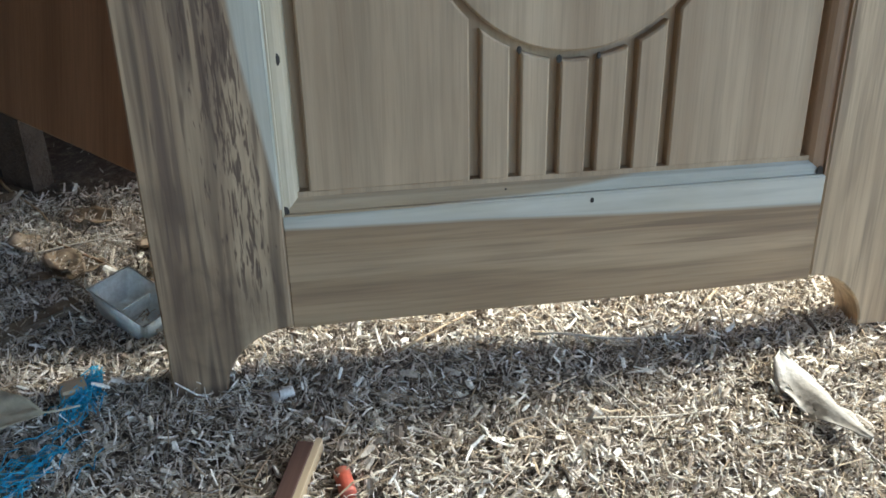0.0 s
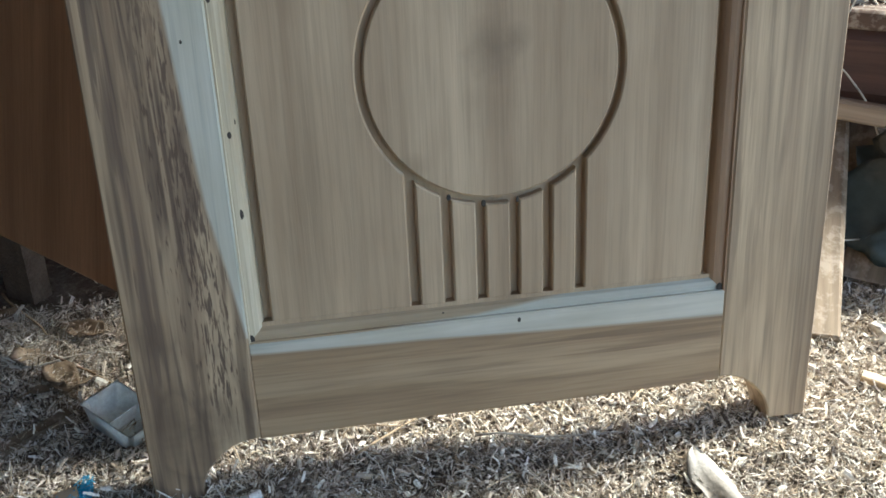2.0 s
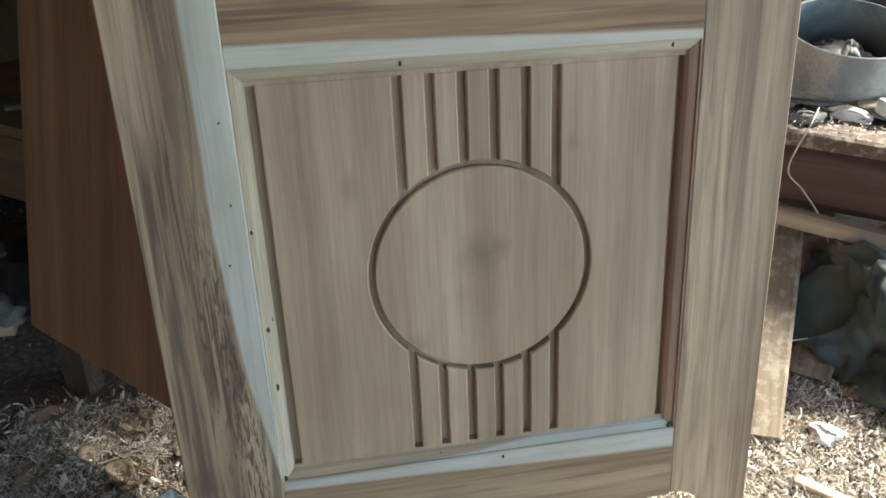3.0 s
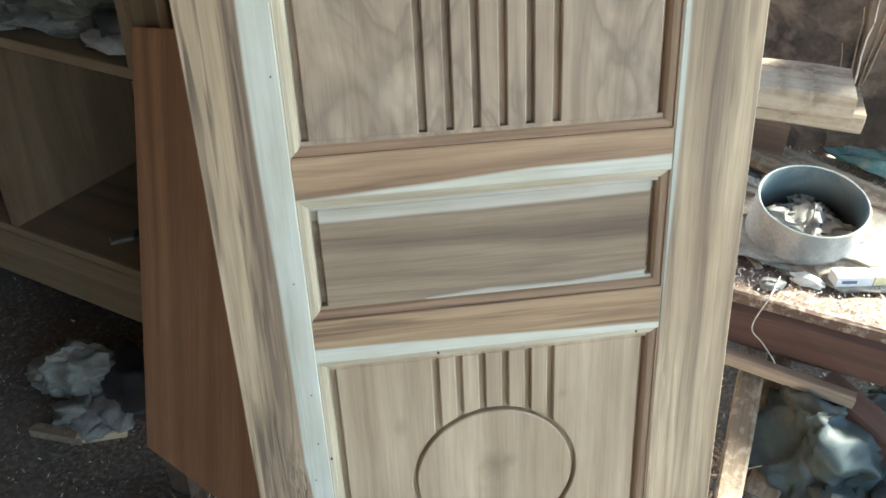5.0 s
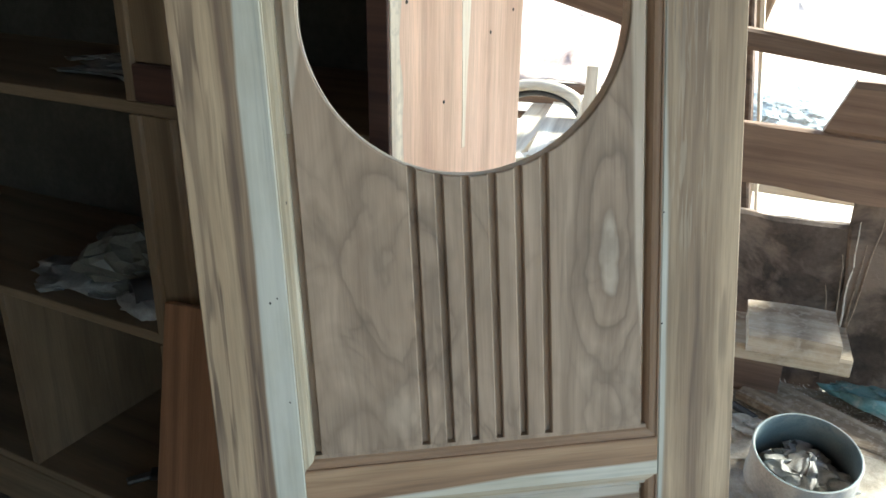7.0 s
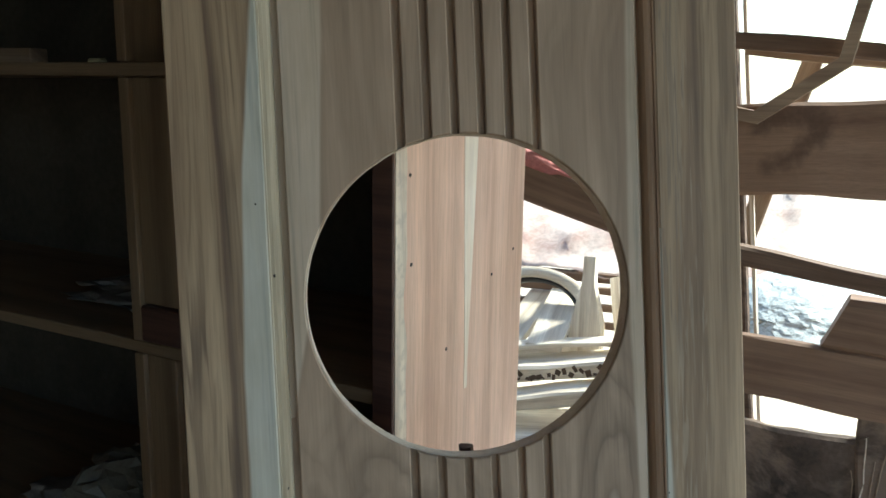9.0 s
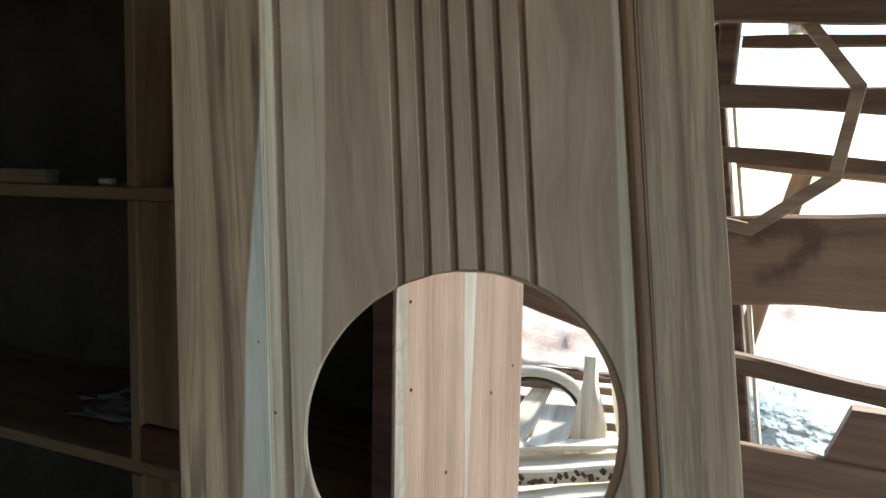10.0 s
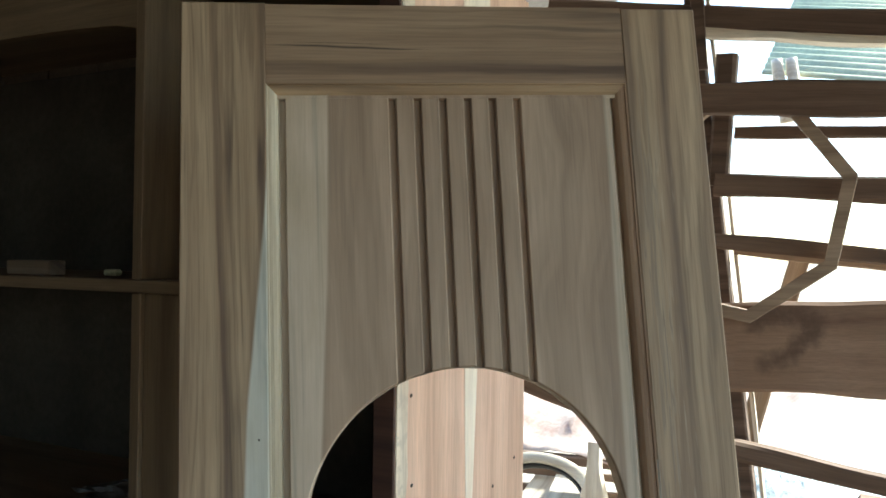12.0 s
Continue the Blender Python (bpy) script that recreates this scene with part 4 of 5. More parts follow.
    part("side_board", box((X0 - 0.022, 0.0, 0.0), (X0 - 0.001, D, 2.17), 0.002), M_CABINET, c)
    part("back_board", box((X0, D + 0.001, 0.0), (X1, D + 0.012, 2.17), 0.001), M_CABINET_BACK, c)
    part("top_board", box((X0, 0.0, 2.191), (X1 + 0.022, D, 2.213), 0.002), M_CABINET_X, c)
    arch = [(-0.76, 2.189), (-0.003, 2.189), (-0.003, 2.083)] + [(-0.003 - 0.757 * k / 16, 2.083 + 0.022 * math.sin(math.pi * k / 16) ** 0.5 * (1 if k < 16 else 0)) for k in range(1, 17)]
    part("arched_rail", prism(arch, 0.0, 0.02, ease=0.001), M_CABINET_X, c, "pale arched top rail")
    for x in (X0 + 0.06, -0.49, 0.03, 0.44):
        part("foot_block", box((x - 0.03, 0.22, 0.0), (x + 0.03, 0.28, 0.24), 0.002), M_CABINET, c)

    def shelf_thing(name, bm, mat, x, y, z, label, cat, rz=0.0, smooth=True, rx=0.0, ry=0.0):
        return solid(name, bm, mat, m @ pose(x, y, z, rx, ry, rz), label, cat, smooth=smooth)
    shelf_thing("plastic_bag", crumple((0.12, 0.08, 0.13), 1, 4, 0.6), M_BAG_CLEAR, -0.20, 0.16, 0.7355, "crumpled dusty clear plastic bag on the shelf", "bag", 20, False)
    shelf_thing("rag", crumple((0.12, 0.07, 0.05), 2, 4, 0.7), M_CLOTH, -0.29, 0.10, 0.7355, "grey crumpled rag on the shelf", "rag", 10)
    shelf_thing("paper_wrap", crumple((0.075, 0.035, 0.035), 3, 3, 0.5), M_BAG_WHITE, -0.09, 0.05, 0.7355, "pale crumpled wrapper on the shelf edge", "wrapper", -5)
    p = thing("pipe_elbow", m @ pose(-0.09, 0.10, 0.7355 + 0.034, 0, 0, 60), "short black plastic pipe lying on the shelf", "pipe")
    bm = bmesh.new()
    rings = [[bm.verts.new((x, r * math.cos(k * math.tau / 20), r * math.sin(k * math.tau / 20))) for k in range(20)] for x, r in ((-0.06, 0.026), (-0.06, 0.033), (0.0, 0.033), (0.07, 0.033), (0.07, 0.026), (0.0, 0.026))]
    for q0, q1 in zip(rings, rings[1:] + rings[:1]):
        for k in range(20):
            bm.faces.new((q0[k], q0[(k + 1) % 20], q1[(k + 1) % 20], q1[k]))
    part("pipe_wall", bm, M_BLACK, p, "", True)
    shelf_thing("dusty_scrap", crumple((0.16, 0.07, 0.035), 5, 4, 0.9, 3.5), M_CLOTH, -0.16, 0.20, 1.1855, "dark dusty scraps heaped on the shelf", "scrap")
    shelf_thing("small_block", box((-0.06, -0.02, 0), (0.06, 0.02, 0.028), 0.002), M_TIMBER_PALE, -0.37, 0.08, 1.6545, "small dull brown wood block on the shelf", "wood block", 4, False)
    shelf_thing("small_block", box((-0.03, -0.02, 0), (0.03, 0.02, 0.024), 0.002), M_DUSTY, -0.06, 0.12, 1.6545, "small dusty wood block on the shelf", "wood block", 15, False)
    shelf_thing("bottle_cap", box((-0.015, -0.012, 0), (0.015, 0.012, 0.012), 0.004), M_YELLOW, -0.22, 0.14, 1.6545, "small yellowish cap on the shelf", "cap", 15, False)
    shelf_thing("dark_strip", box((-0.10, -0.02, 0), (0.10, 0.02, 0.012), 0.003), M_BLACK, -0.13, 0.16, 0.2625, "dark flat strip lying in the cabinet", "strip", 40, False)
    shelf_thing("pale_strip", box((-0.06, -0.012, 0), (0.06, 0.012, 0.010), 0.003), M_BAG_DIM, -0.20, 0.10, 0.2625, "pale flat offcut lying in the cabinet", "strip", 55, False)

    # the red-brown board that leans on the cabinet front
    side_dir, up_dir = Vector((0.983, -0.110, 0.149)).normalized(), Vector((-0.1082, 0.3089, 0.9449)).normalized()
    face = Matrix((side_dir, up_dir.cross(side_dir).normalized(), up_dir)).transposed().to_4x4()
    face.translation = Vector((-0.746, 0.022, 0.091))
    bm = prism([(0.0, 0.0), (0.50, -0.0875), (0.50, 0.775), (0.0, 0.775)], 0.0, 0.021, ease=0.002)
    solid("leaning_board", bm, M_BOARD_RED, ROOM @ face, "red-brown smooth wooden board leaning on the cabinet", "board")
    for u, v, h in ((-0.690, 0.045, 0.088), (-0.285, -0.022, 0.072)):
        p = ROOM @ Vector((u, v, 0))
        solid("wood_offcut", timber(0.05, 0.03, h + 0.02 - ground_z(p.x, p.y), 107, 0.003, 5), M_BARK, pose(p.x, p.y, (h + ground_z(p.x, p.y)) / 2 - 0.01, 0, 0, -34.8) @ pose(-0.025, 0, 0), "dark wood offcut under a leaning board", "offcut")

    # things on the floor before it
    def floor_thing(name, bm, mat, u, v, label, cat, rz=0.0, smooth=True):
        p = ROOM @ Vector((u - 0.035, v - 0.005, 0))
        return solid(name, bm, mat, on_ground(p.x, p.y, rz), label, cat, smooth=smooth)
    floor_thing("plastic_bag", crumple((0.085, 0.06, 0.115), 11, 5, 0.5), M_BAG_DIM, -1.06, 0.16, "crumpled pale plastic bag lying on the floor", "bag")
    floor_thing("plastic_bag", crumple((0.05, 0.04, 0.05), 12, 4, 0.6), M_BAG_DIM, -0.99, 0.085, "small crumpled pale bag lying on the floor", "bag")
    floor_thing("old_shoe", crumple((0.055, 0.11, 0.07), 13, 4, 0.35), M_BLACK, -0.955, 0.21, "worn dark rubber shoe on the floor", "shoe", 20)
    floor_thing("rag", crumple((0.08, 0.06, 0.04), 14, 4, 0.7), M_CLOTH, -0.93, 0.13, "dark grey rag on the floor", "rag", 50)
    floor_thing("red_scrap", box((-0.035, -0.014, 0), (0.035, 0.014, 0.014), 0.005), M_RED, -0.985, 0.135, "faded red plastic scrap on the floor", "scrap", 10)
    floor_thing("red_scrap", box((-0.02, -0.012, 0), (0.02, 0.012, 0.014), 0.005), M_RED, -0.915, 0.115, "faded red plastic scrap on the floor", "scrap", -20)
    floor_thing("wood_offcut", box((-0.05, -0.016, 0), (0.05, 0.016, 0.02), 0.002), M_CHOPPED, -0.905, 0.075, "small sawn wood offcut on the floor", "offcut", 5, False)
    floor_thing("wood_offcut", box((-0.06, -0.014, 0), (0.06, 0.014, 0.018), 0.002), M_DUSTY, -0.985, 0.03, "dusty wood offcut on the floor", "offcut", -20, False)


build_cabinet()


# ---- the slatted open wall ----
def build_fence():
    F = 1.494
    WALL = ROOM @ pose(0.013, 0, -0.103)

    def bar(name, u0, z0, u1, z1, h, w, mat, label, seed, v0=F, v1=F, cat="timber", wob=0.006, bow=0.0, group="bars of the open wall"):
        p, q = Vector((u0, v0, z0)), Vector((u1, v1, z1))
        d = (q - p) / (u1 - u0)
        q = p + d * max(u1 - u0, 0.1)
        bm = timber((q - p).length, w, h, seed, wob, 22, bow)
        return solid(name, bm, mat, WALL @ along(p, q), label, cat, group)
    # bars run on out of view, their ends set to shape the sunlight
    bar("wall_bar", -0.60, 2.510, 0.82, 2.271, 0.062, 0.05, M_TIMBER, "dark rough horizontal pole of the open wall", 41)
    bar("wall_bar", -0.30, 2.222, 0.82, 2.120, 0.080, 0.05, M_TIMBER, "dark rough horizontal board of the open wall", 42, F - 0.105, F - 0.105, wob=0.012)
    bar("bark_edge", -0.30, 2.421, 0.82, 2.232, 0.016, 0.045, M_SUNLIT_WOOD, "pale peeling bark edge under the dark pole", 40, wob=0.014)
    bar("wall_bar", -0.10, 2.140, 0.82, 2.092, 0.028, 0.03, M_TIMBER, "dark narrow slat of the open wall", 39, F + 0.05, F + 0.05)
    bar("wall_bar", -0.14, 2.001, 0.82, 1.937, 0.058, 0.04, M_TIMBER, "dark horizontal slat of the open wall", 43)
    bar("wall_bar", -0.14, 1.855, 0.82, 1.765, 0.040, 0.04, M_TIMBER, "dark narrow slat of the open wall", 44)
    bar("wall_slat", -0.10, 1.838, 0.30, 1.792, 0.034, 0.025, M_TIMBER_PALE, "short pale sawn slat fixed to the open wall", 45, F + 0.09, F + 0.09)
    bar("wide_beam", -0.16, 1.581, 0.82, 1.635, 0.222, 0.055, M_STAIN_BEAM, "wide reddish-brown rough board with dark stain", 46, F - 0.02, F - 0.02, wob=0.018)
    bar("wall_bar", -0.12, 1.326, 0.46, 1.254, 0.048, 0.05, M_TIMBER, "dark sloping rail with a dusty top", 47)
    bar("wide_board", -0.16, 1.037, 0.46, 1.017, 0.160, 0.035, M_BIG_BEAM, "wide brown horizontal board of the open wall", 48, wob=0.010)
    # posts
    def post(u, z0, u1, z1, w, d, label, seed, v=F + 0.055, mat=M_TIMBER_Z):
        bm = timber(math.hypot(u1 - u, z1 - z0), d, w, seed, 0.005, 18)
        # the timber's x axis runs up the post
        m = WALL @ along((u, v, z0), (u1, v, z1), 90)
        return solid("wall_post", bm, mat, m, label, "post", "posts of the open wall")
    post(0.084, 0.0, -0.226, 2.62, 0.036, 0.05, "dark upright post of the open wall", 51)
    post(0.110, 0.0, -0.192, 2.62, 0.010, 0.02, "thin pale upright lath of the open wall", 52, F + 0.10, M_SUNLIT_WOOD)
    post(-0.420, 0.0, 0.062, 1.85, 0.05, 0.02, "pale sloping board outside the open wall", 53, F + 0.16, M_TIMBER_PALE)
    # these two posts are added out of view to carry the bar ends
    post(0.79, 0.0, 0.79, 2.70, 0.07, 0.07, "dark upright post of the open wall", 54)
    post(0.43, 0.0, 0.43, 1.45, 0.05, 0.05, "short dark post added out of view behind the bench", 56)
    post(-0.135, 2.0, -0.115, 2.34, 0.05, 0.05, "weathered upright piece beside the post", 55, F + 0.02)
    post(-0.165, 2.29, -0.200, 2.75, 0.034, 0.02, "short dark plank nailed over the poles", 57, F - 0.06)

    # the bent polygon frame that hangs on the wall
    f = thing("polygon_frame", WALL @ pose(0, F - 0.075, 0), "pale wooden many-sided window frame hanging on the wall", "window frame")
    pts = [(0.055, 2.165), (0.176, 2.003), (0.136, 1.798), (-0.045, 1.668), (-0.21, 1.70), (-0.30, 1.87), (-0.27, 2.09), (-0.12, 2.21)]
    for i, p in enumerate(pts):
        q = pts[(i + 1) % len(pts)]
        L = math.hypot(q[0] - p[0], q[1] - p[1])
        m = along((p[0], 0, p[1]), (q[0], 0, q[1]))
        bm = timber(L + 0.012, 0.03, 0.031, 60 + i, 0.001, 2, ease=0.05)
        for v in bm.verts:
            v.co.x -= 0.006
            v.co = m @ v.co
        part("frame_side", bm, M_TIMBER_PALE, f)

    # mud panel and split board below the boards
    bm = box((-0.06, F + 0.0, 0.24), (0.262, F + 0.05, 0.868), 0.01)
    bmesh.ops.subdivide_edges(bm, edges=bm.edges, cuts=9, use_grid_fill=True)
    for v in bm.verts:
        v.co += Vector((noise.noise(v.co * 9), noise.noise(v.co * 9 + Vector((3, 3, 3))), noise.noise(v.co * 11 + Vector((9, 1, 1))))) * 0.014
    solid("mud_panel", bm, M_MUD, WALL, "dark brown mud-stained panel behind the bench", "panel")
    bm = timber(0.58, 0.05, 0.25, 71, 0.02, 16)
    solid("split_slab", bm, M_MUD, WALL @ along((0.366, F + 0.03, 0.40), (0.384, F + 0.02, 0.98), 90), "rough split bark slab standing behind the bench", "slab")
    bm = timber(0.6, 0.04, 0.30, 72, 0.02, 12)
    solid("split_slab", bm, M_MUD, WALL @ along((0.64, F + 0.10, 0.42), (0.66, F + 0.08, 0.95), 90), "rough brown slab standing behind the bench", "slab")
    for i in range(5):
        lean = 0.020 * (i - 2)
        pts = [(0.262 + 0.006 * i + lean * k / 7 + 0.006 * noise.noise((k * 0.6, i * 3.1, 2)), F - 0.012 + 0.006 * noise.noise((k * 0.9, i * 2.3, 7)), 0.50 + 0.05 * (i % 3) + (0.030 + 0.006 * i) * k) for k in range(8)]
        solid("bark_fibre", tube(pts, 0.0030, 5, None, 0.0012), M_SUNLIT_WOOD if i == 2 else M_TIMBER_PALE, WALL, "pale torn bark fibre on the split slab", "bark fibre", "torn bark fibres", smooth=True)
    # pale heap and stone outside, seen over the board
    bm = crumple((0.34, 0.52, 0.25), 21, 6, 0.07, 6.0)
    solid("rubble_mound", bm, M_GRAVEL, WALL @ pose(0.13, 2.32, 0.862), "pale bluish heap of rubble on a table outside", "heap", smooth=False)
    tb = thing("outdoor_table", WALL @ pose(0.25, 2.32, 0), "rough plank table outside carrying pale rubble", "table")
    for i in range(4):
        part("plank", timber(1.0, 0.245, 0.03, 350 + i, 0.003, 6), M_SUNLIT_WOOD, tb).matrix_local = pose(-0.45, -0.375 + 0.25 * i, 0.845)
    for x, y in ((0.30, -0.40), (0.48, 0.40), (0.48, -0.40), (-0.40, 0.44)):
        part("leg", box((x - 0.03, y - 0.03, 0.03), (x + 0.03, y + 0.03, 0.828), 0.004), M_TIMBER_Z, tb)
    bm = timber(0.46, 0.10, 0.135, 73, 0.006, 14)
    for v in bm.verts:
        # the near end is cut on a slant
        v.co.x += max(0.0, 1 - v.co.x / 0.25) * (v.co.z + 0.068) * 0.34
    solid("board_offcut", bm, M_BIG_BEAM, WALL @ pose(0.150, F + 0.03, 1.172, 0, 4, 0), "brown board offcut with a slanted end lying on a board", "offcut")


build_fence()


# ---- bench beside the leaf ----
def build_bench():
    BENCH = ROOM @ pose(0.010, -0.052, -0.066)
    b = thing("work_bench", BENCH @ pose(0, 0, 0), "low rough work bench of dark timber strewn with sawdust", "bench")
    bm = timber(2.6, 0.09, 0.100, 81, 0.006, 20)
    for v in bm.verts:
        v.co = Vector((v.co.x + 0.02, v.co.y + 0.79, v.co.z + 0.332))
    part("front_beam", bm, M_BENCH, b, "dark red-brown beam")
    for i in range(4):
        y0 = 0.748 + i * 0.178
        bm = timber(2.6, 0.172, 0.028, 82 + i, 0.004, 16)
        for v in bm.verts:
            v.co = Vector((v.co.x + 0.0 + 0.01 * i, v.co.y + y0 + 0.087, v.co.z + 0.396))
        # the front plank takes the darker tones that stand for its shade
        part("top_plank", bm, M_DUSTY if i else M_BENCH_DUSTY_SHADED, b)
    for x, y in ((0.95, 0.80), (2.3, 0.80), (0.1, 1.38), (2.3, 1.38)):
        part("leg", box((x, y - 0.03, -0.03), (x + 0.07, y + 0.03, 0.283 if y < 1 else 0.382), 0.003), M_BENCH, b)

    top = 0.411
    # cut ring of pipe, standing tilted on the sawdust
    ring = thing("pipe_ring", BENCH @ pose(0.250, 0.985, top + 0.014, 13, 3, 0), "short cut length of wide grey plastic pipe, dust-stained", "pipe")
    bm = bmesh.new()
    n, R, H = 56, 0.1085, 0.108
    prof = [(R - 0.005, 0.0), (R, 0.001), (R + 0.003, 0.004), (R + 0.003, 0.018), (R, 0.024), (R, H - 0.002), (R - 0.0015, H), (R - 0.0045, H), (R - 0.006, H - 0.002)]
    rings = [[bm.verts.new((r * math.cos(k * math.tau / n), r * math.sin(k * math.tau / n), z)) for k in range(n)] for r, z in prof]
    for q0, q1 in zip(rings, rings[1:] + rings[:1]):
        for k in range(n):
            bm.faces.new((q0[k], q0[(k + 1) % n], q1[(k + 1) % n], q1[k]))
    for fc in bm.faces:
        c = fc.calc_center_median()
        fc.material_index = 1 if math.hypot(c.x, c.y) > R - 0.0012 else 0
    part("pipe_wall", bm, [M_PVC, M_PVC_DUSTY], ring, "", True)

    def top_thing(name, bm, mat, u, v, label, cat, rz=0.0, z=top, smooth=False, rx=0.0, ry=0.0):
        return solid(name, bm, mat, BENCH @ pose(u, v, z, rx, ry, rz), label, cat, smooth=smooth)
    top_thing("rag", crumple((0.078, 0.075, 0.085), 31, 5, 0.8, 2.6), M_BAG_WHITE, 0.262, 1.01, "grey dusty rag lying inside the pipe ring", "rag", smooth=True)
    top_thing("sawdust_mound", crumple((0.20, 0.17, 0.035), 32, 4, 0.5, 3.0), M_SAWDUST, 0.27, 1.02, "mound of pale sawdust on the bench", "sawdust", smooth=True)
    top_thing("sawdust_mound", crumple((0.16, 0.10, 0.030), 33, 4, 0.5, 3.0), M_SAWDUST, 0.47, 1.05, "mound of pale sawdust on the bench", "sawdust", smooth=True)
    top_thing("sawdust_mound", crumple((0.10, 0.08, 0.035), 34, 4, 0.6, 3.0), M_SAWDUST, 0.10, 1.12, "small heap of pale sawdust on the bench", "sawdust", smooth=True)
    # stacked wood blocks
    top_thing("wood_block", timber(0.205, 0.20, 0.055, 91, 0.010, 10), M_DUSTY_BLOCK, 0.070, 1.310, "thick dusty pale wood block on the stack", "wood block", 8, 0.622)
    top_thing("wood_block", timber(0.275, 0.19, 0.045, 92, 0.005, 8), M_DUSTY_BLOCK, 0.030, 1.335, "dusty thick wood block under another one", "wood block", 7, 0.577)
    top_thing("wood_block", timber(0.12, 0.15, 0.125, 93, 0.004, 6), M_TIMBER, 0.042, 1.37, "dark timber stub carrying the stacked blocks", "wood block", 5, 0.492)
    top_thing("plank_offcut", timber(0.36, 0.13, 0.025, 94, 0.004, 8), M_DUSTY, 0.10, 1.33, "dusty plank offcut lying on the bench", "plank", -22, top + 0.03, ry=3)
    top_thing("plank_offcut", timber(0.34, 0.04, 0.02, 95, 0.004, 8), M_DUSTY, 0.30, 1.20, "narrow dusty strip lying on the bench", "plank", -5, top + 0.02)
    top_thing("teal_sheet", crumple((0.09, 0.045, 0.045), 35, 4, 0.8, 2.4), M_TEAL, 0.395, 1.40, "crumpled teal plastic sheet on the bench", "plastic sheet", -20, top + 0.01, True)
    top_thing("leaning_stick", timber(0.42, 0.05, 0.035, 96, 0.004, 8), M_TIMBER, 0.43, 1.44, "dark stick leaning behind the bench", "stick", 0, 0.45, ry=-60)
    top_thing("black_handle", timber(0.07, 0.018, 0.02, 97, 0.001, 4, ease=0.3), M_BLACK, 0.075, 1.25, "small black handle lying on the bench", "handle", -35, top + 0.012)
    c = thing("carton", BENCH @ pose(0.325, 0.845, top + 0.012, 0, 0, 30), "small cream and white printed carton on the bench", "carton")
    part("sleeve", box((0.0, -0.016, 0.0), (0.075, 0.016, 0.024), 0.002), M_PRINT, c, "white printed sleeve")
    part("print_bar", box((0.012, -0.0166, 0.008), (0.042, -0.0162, 0.015), 0.0), M_INK, c, "blue print")
    part("box_end", box((0.0755, -0.0155, 0.0005), (0.145, 0.0155, 0.0235), 0.002), M_YELLOW, c, "cream box end")
    rnd = random.Random(5)
    for i in range(12):
        u, v = rnd.uniform(0.14, 0.5), rnd.uniform(0.80, 1.35)
        if math.hypot(u - 0.268, v - 1.01) < 0.16:
            continue
        top_thing("wood_scrap", timber(rnd.uniform(0.03, 0.09), rnd.uniform(0.008, 0.02), rnd.uniform(0.004, 0.012), 200 + i, 0.002, 3), M_CHOPPED if i % 2 else M_DUSTY, u, v, "small wood scrap on the bench", "scrap", rnd.uniform(0, 180), top + 0.008)
    top_thing("paper_scrap", crumple((0.03, 0.012, 0.022), 36, 3, 0.6), M_PAPER, 0.285, 0.835, "crumpled white paper scrap at the bench edge", "paper", 0, top, True)
    top_thing("paper_scrap", crumple((0.022, 0.012, 0.02), 37, 3, 0.6), M_CLOTH, 0.225, 0.79, "crumpled grey scrap at the bench edge", "paper", 20, top, True)

    # string that hangs from the bench to the floor
    pts = smooth_path([(0.245, 0.75, 0.368), (0.238, 0.683, 0.362), (0.222, 0.675, 0.288), (0.25, 0.672, 0.258), (0.287, 0.664, 0.218), (0.33, 0.665, 0.14), (0.392, 0.655, 0.06), (0.37, 0.62, 0.055), (0.31, 0.55, 0.068), (0.23, 0.47, 0.080)], 6)
    solid("string", tube(pts, 0.0013), M_STRING, ROOM, "pale string hanging from the bench over the planks", "string", smooth=True)

    # below the bench
    solid("stick", timber(0.31, 0.026, 0.028, 101, 0.002, 6), M_TIMBER_PALE, ROOM @ along((0.12, 0.655, 0.222), (0.432, 0.655, 0.204)), "square brown stick lying under the bench edge", "stick")
    solid("standing_plank", timber(0.52, 0.046, 0.030, 102, 0.004, 12), M_DUSTY, ROOM @ along((0.274, 0.348, 0.012), (0.238, 0.76, 0.215)), "white-dusted plank sloping up to the bench", "plank")
    solid("wood_offcut", timber(0.19, 0.062, 0.03, 103, 0.006, 8), M_DUSTY, ROOM @ along((0.322, 0.515, 0.016), (0.342, 0.66, 0.105)), "dusty wood offcut leaning under the bench", "offcut")
    solid("wood_offcut", timber(0.26, 0.07, 0.03, 104, 0.006, 8), M_DUSTY, ROOM @ along((0.268, 0.56, 0.02), (0.276, 0.74, 0.17)), "dusty wood offcut leaning under the bench", "offcut")
    solid("dark_timber", timber(0.8, 0.07, 0.05, 105, 0.006, 8), M_BENCH, ROOM @ along((0.37, 0.70, 0.185), (0.95, 0.45, 0.02)), "dark timber sloping from the bench to the floor", "timber")
    solid("plastic_bag", crumple((0.16, 0.12, 0.21), 41, 5, 0.55, 2.4), M_BAG_DARK, ROOM @ pose(0.445, 0.68, 0.0, 0, 0, 30), "dark crumpled plastic bag under the bench", "bag", smooth=True)
    solid("plastic_bag", crumple((0.12, 0.10, 0.09), 42, 5, 0.6, 2.6), M_BAG_DARK, ROOM @ pose(0.50, 0.57, 0.0, 0, 0, 70), "dark crumpled plastic bag on the floor", "bag", smooth=True)
    p = ROOM @ Vector((0.352, 0.388, 0))
    solid("paper_scrap", crumple((0.022, 0.018, 0.020), 43, 3, 0.7), M_PAPER, on_ground(p.x, p.y), "crumpled white paper scrap on the sawdust", "paper", smooth=True)
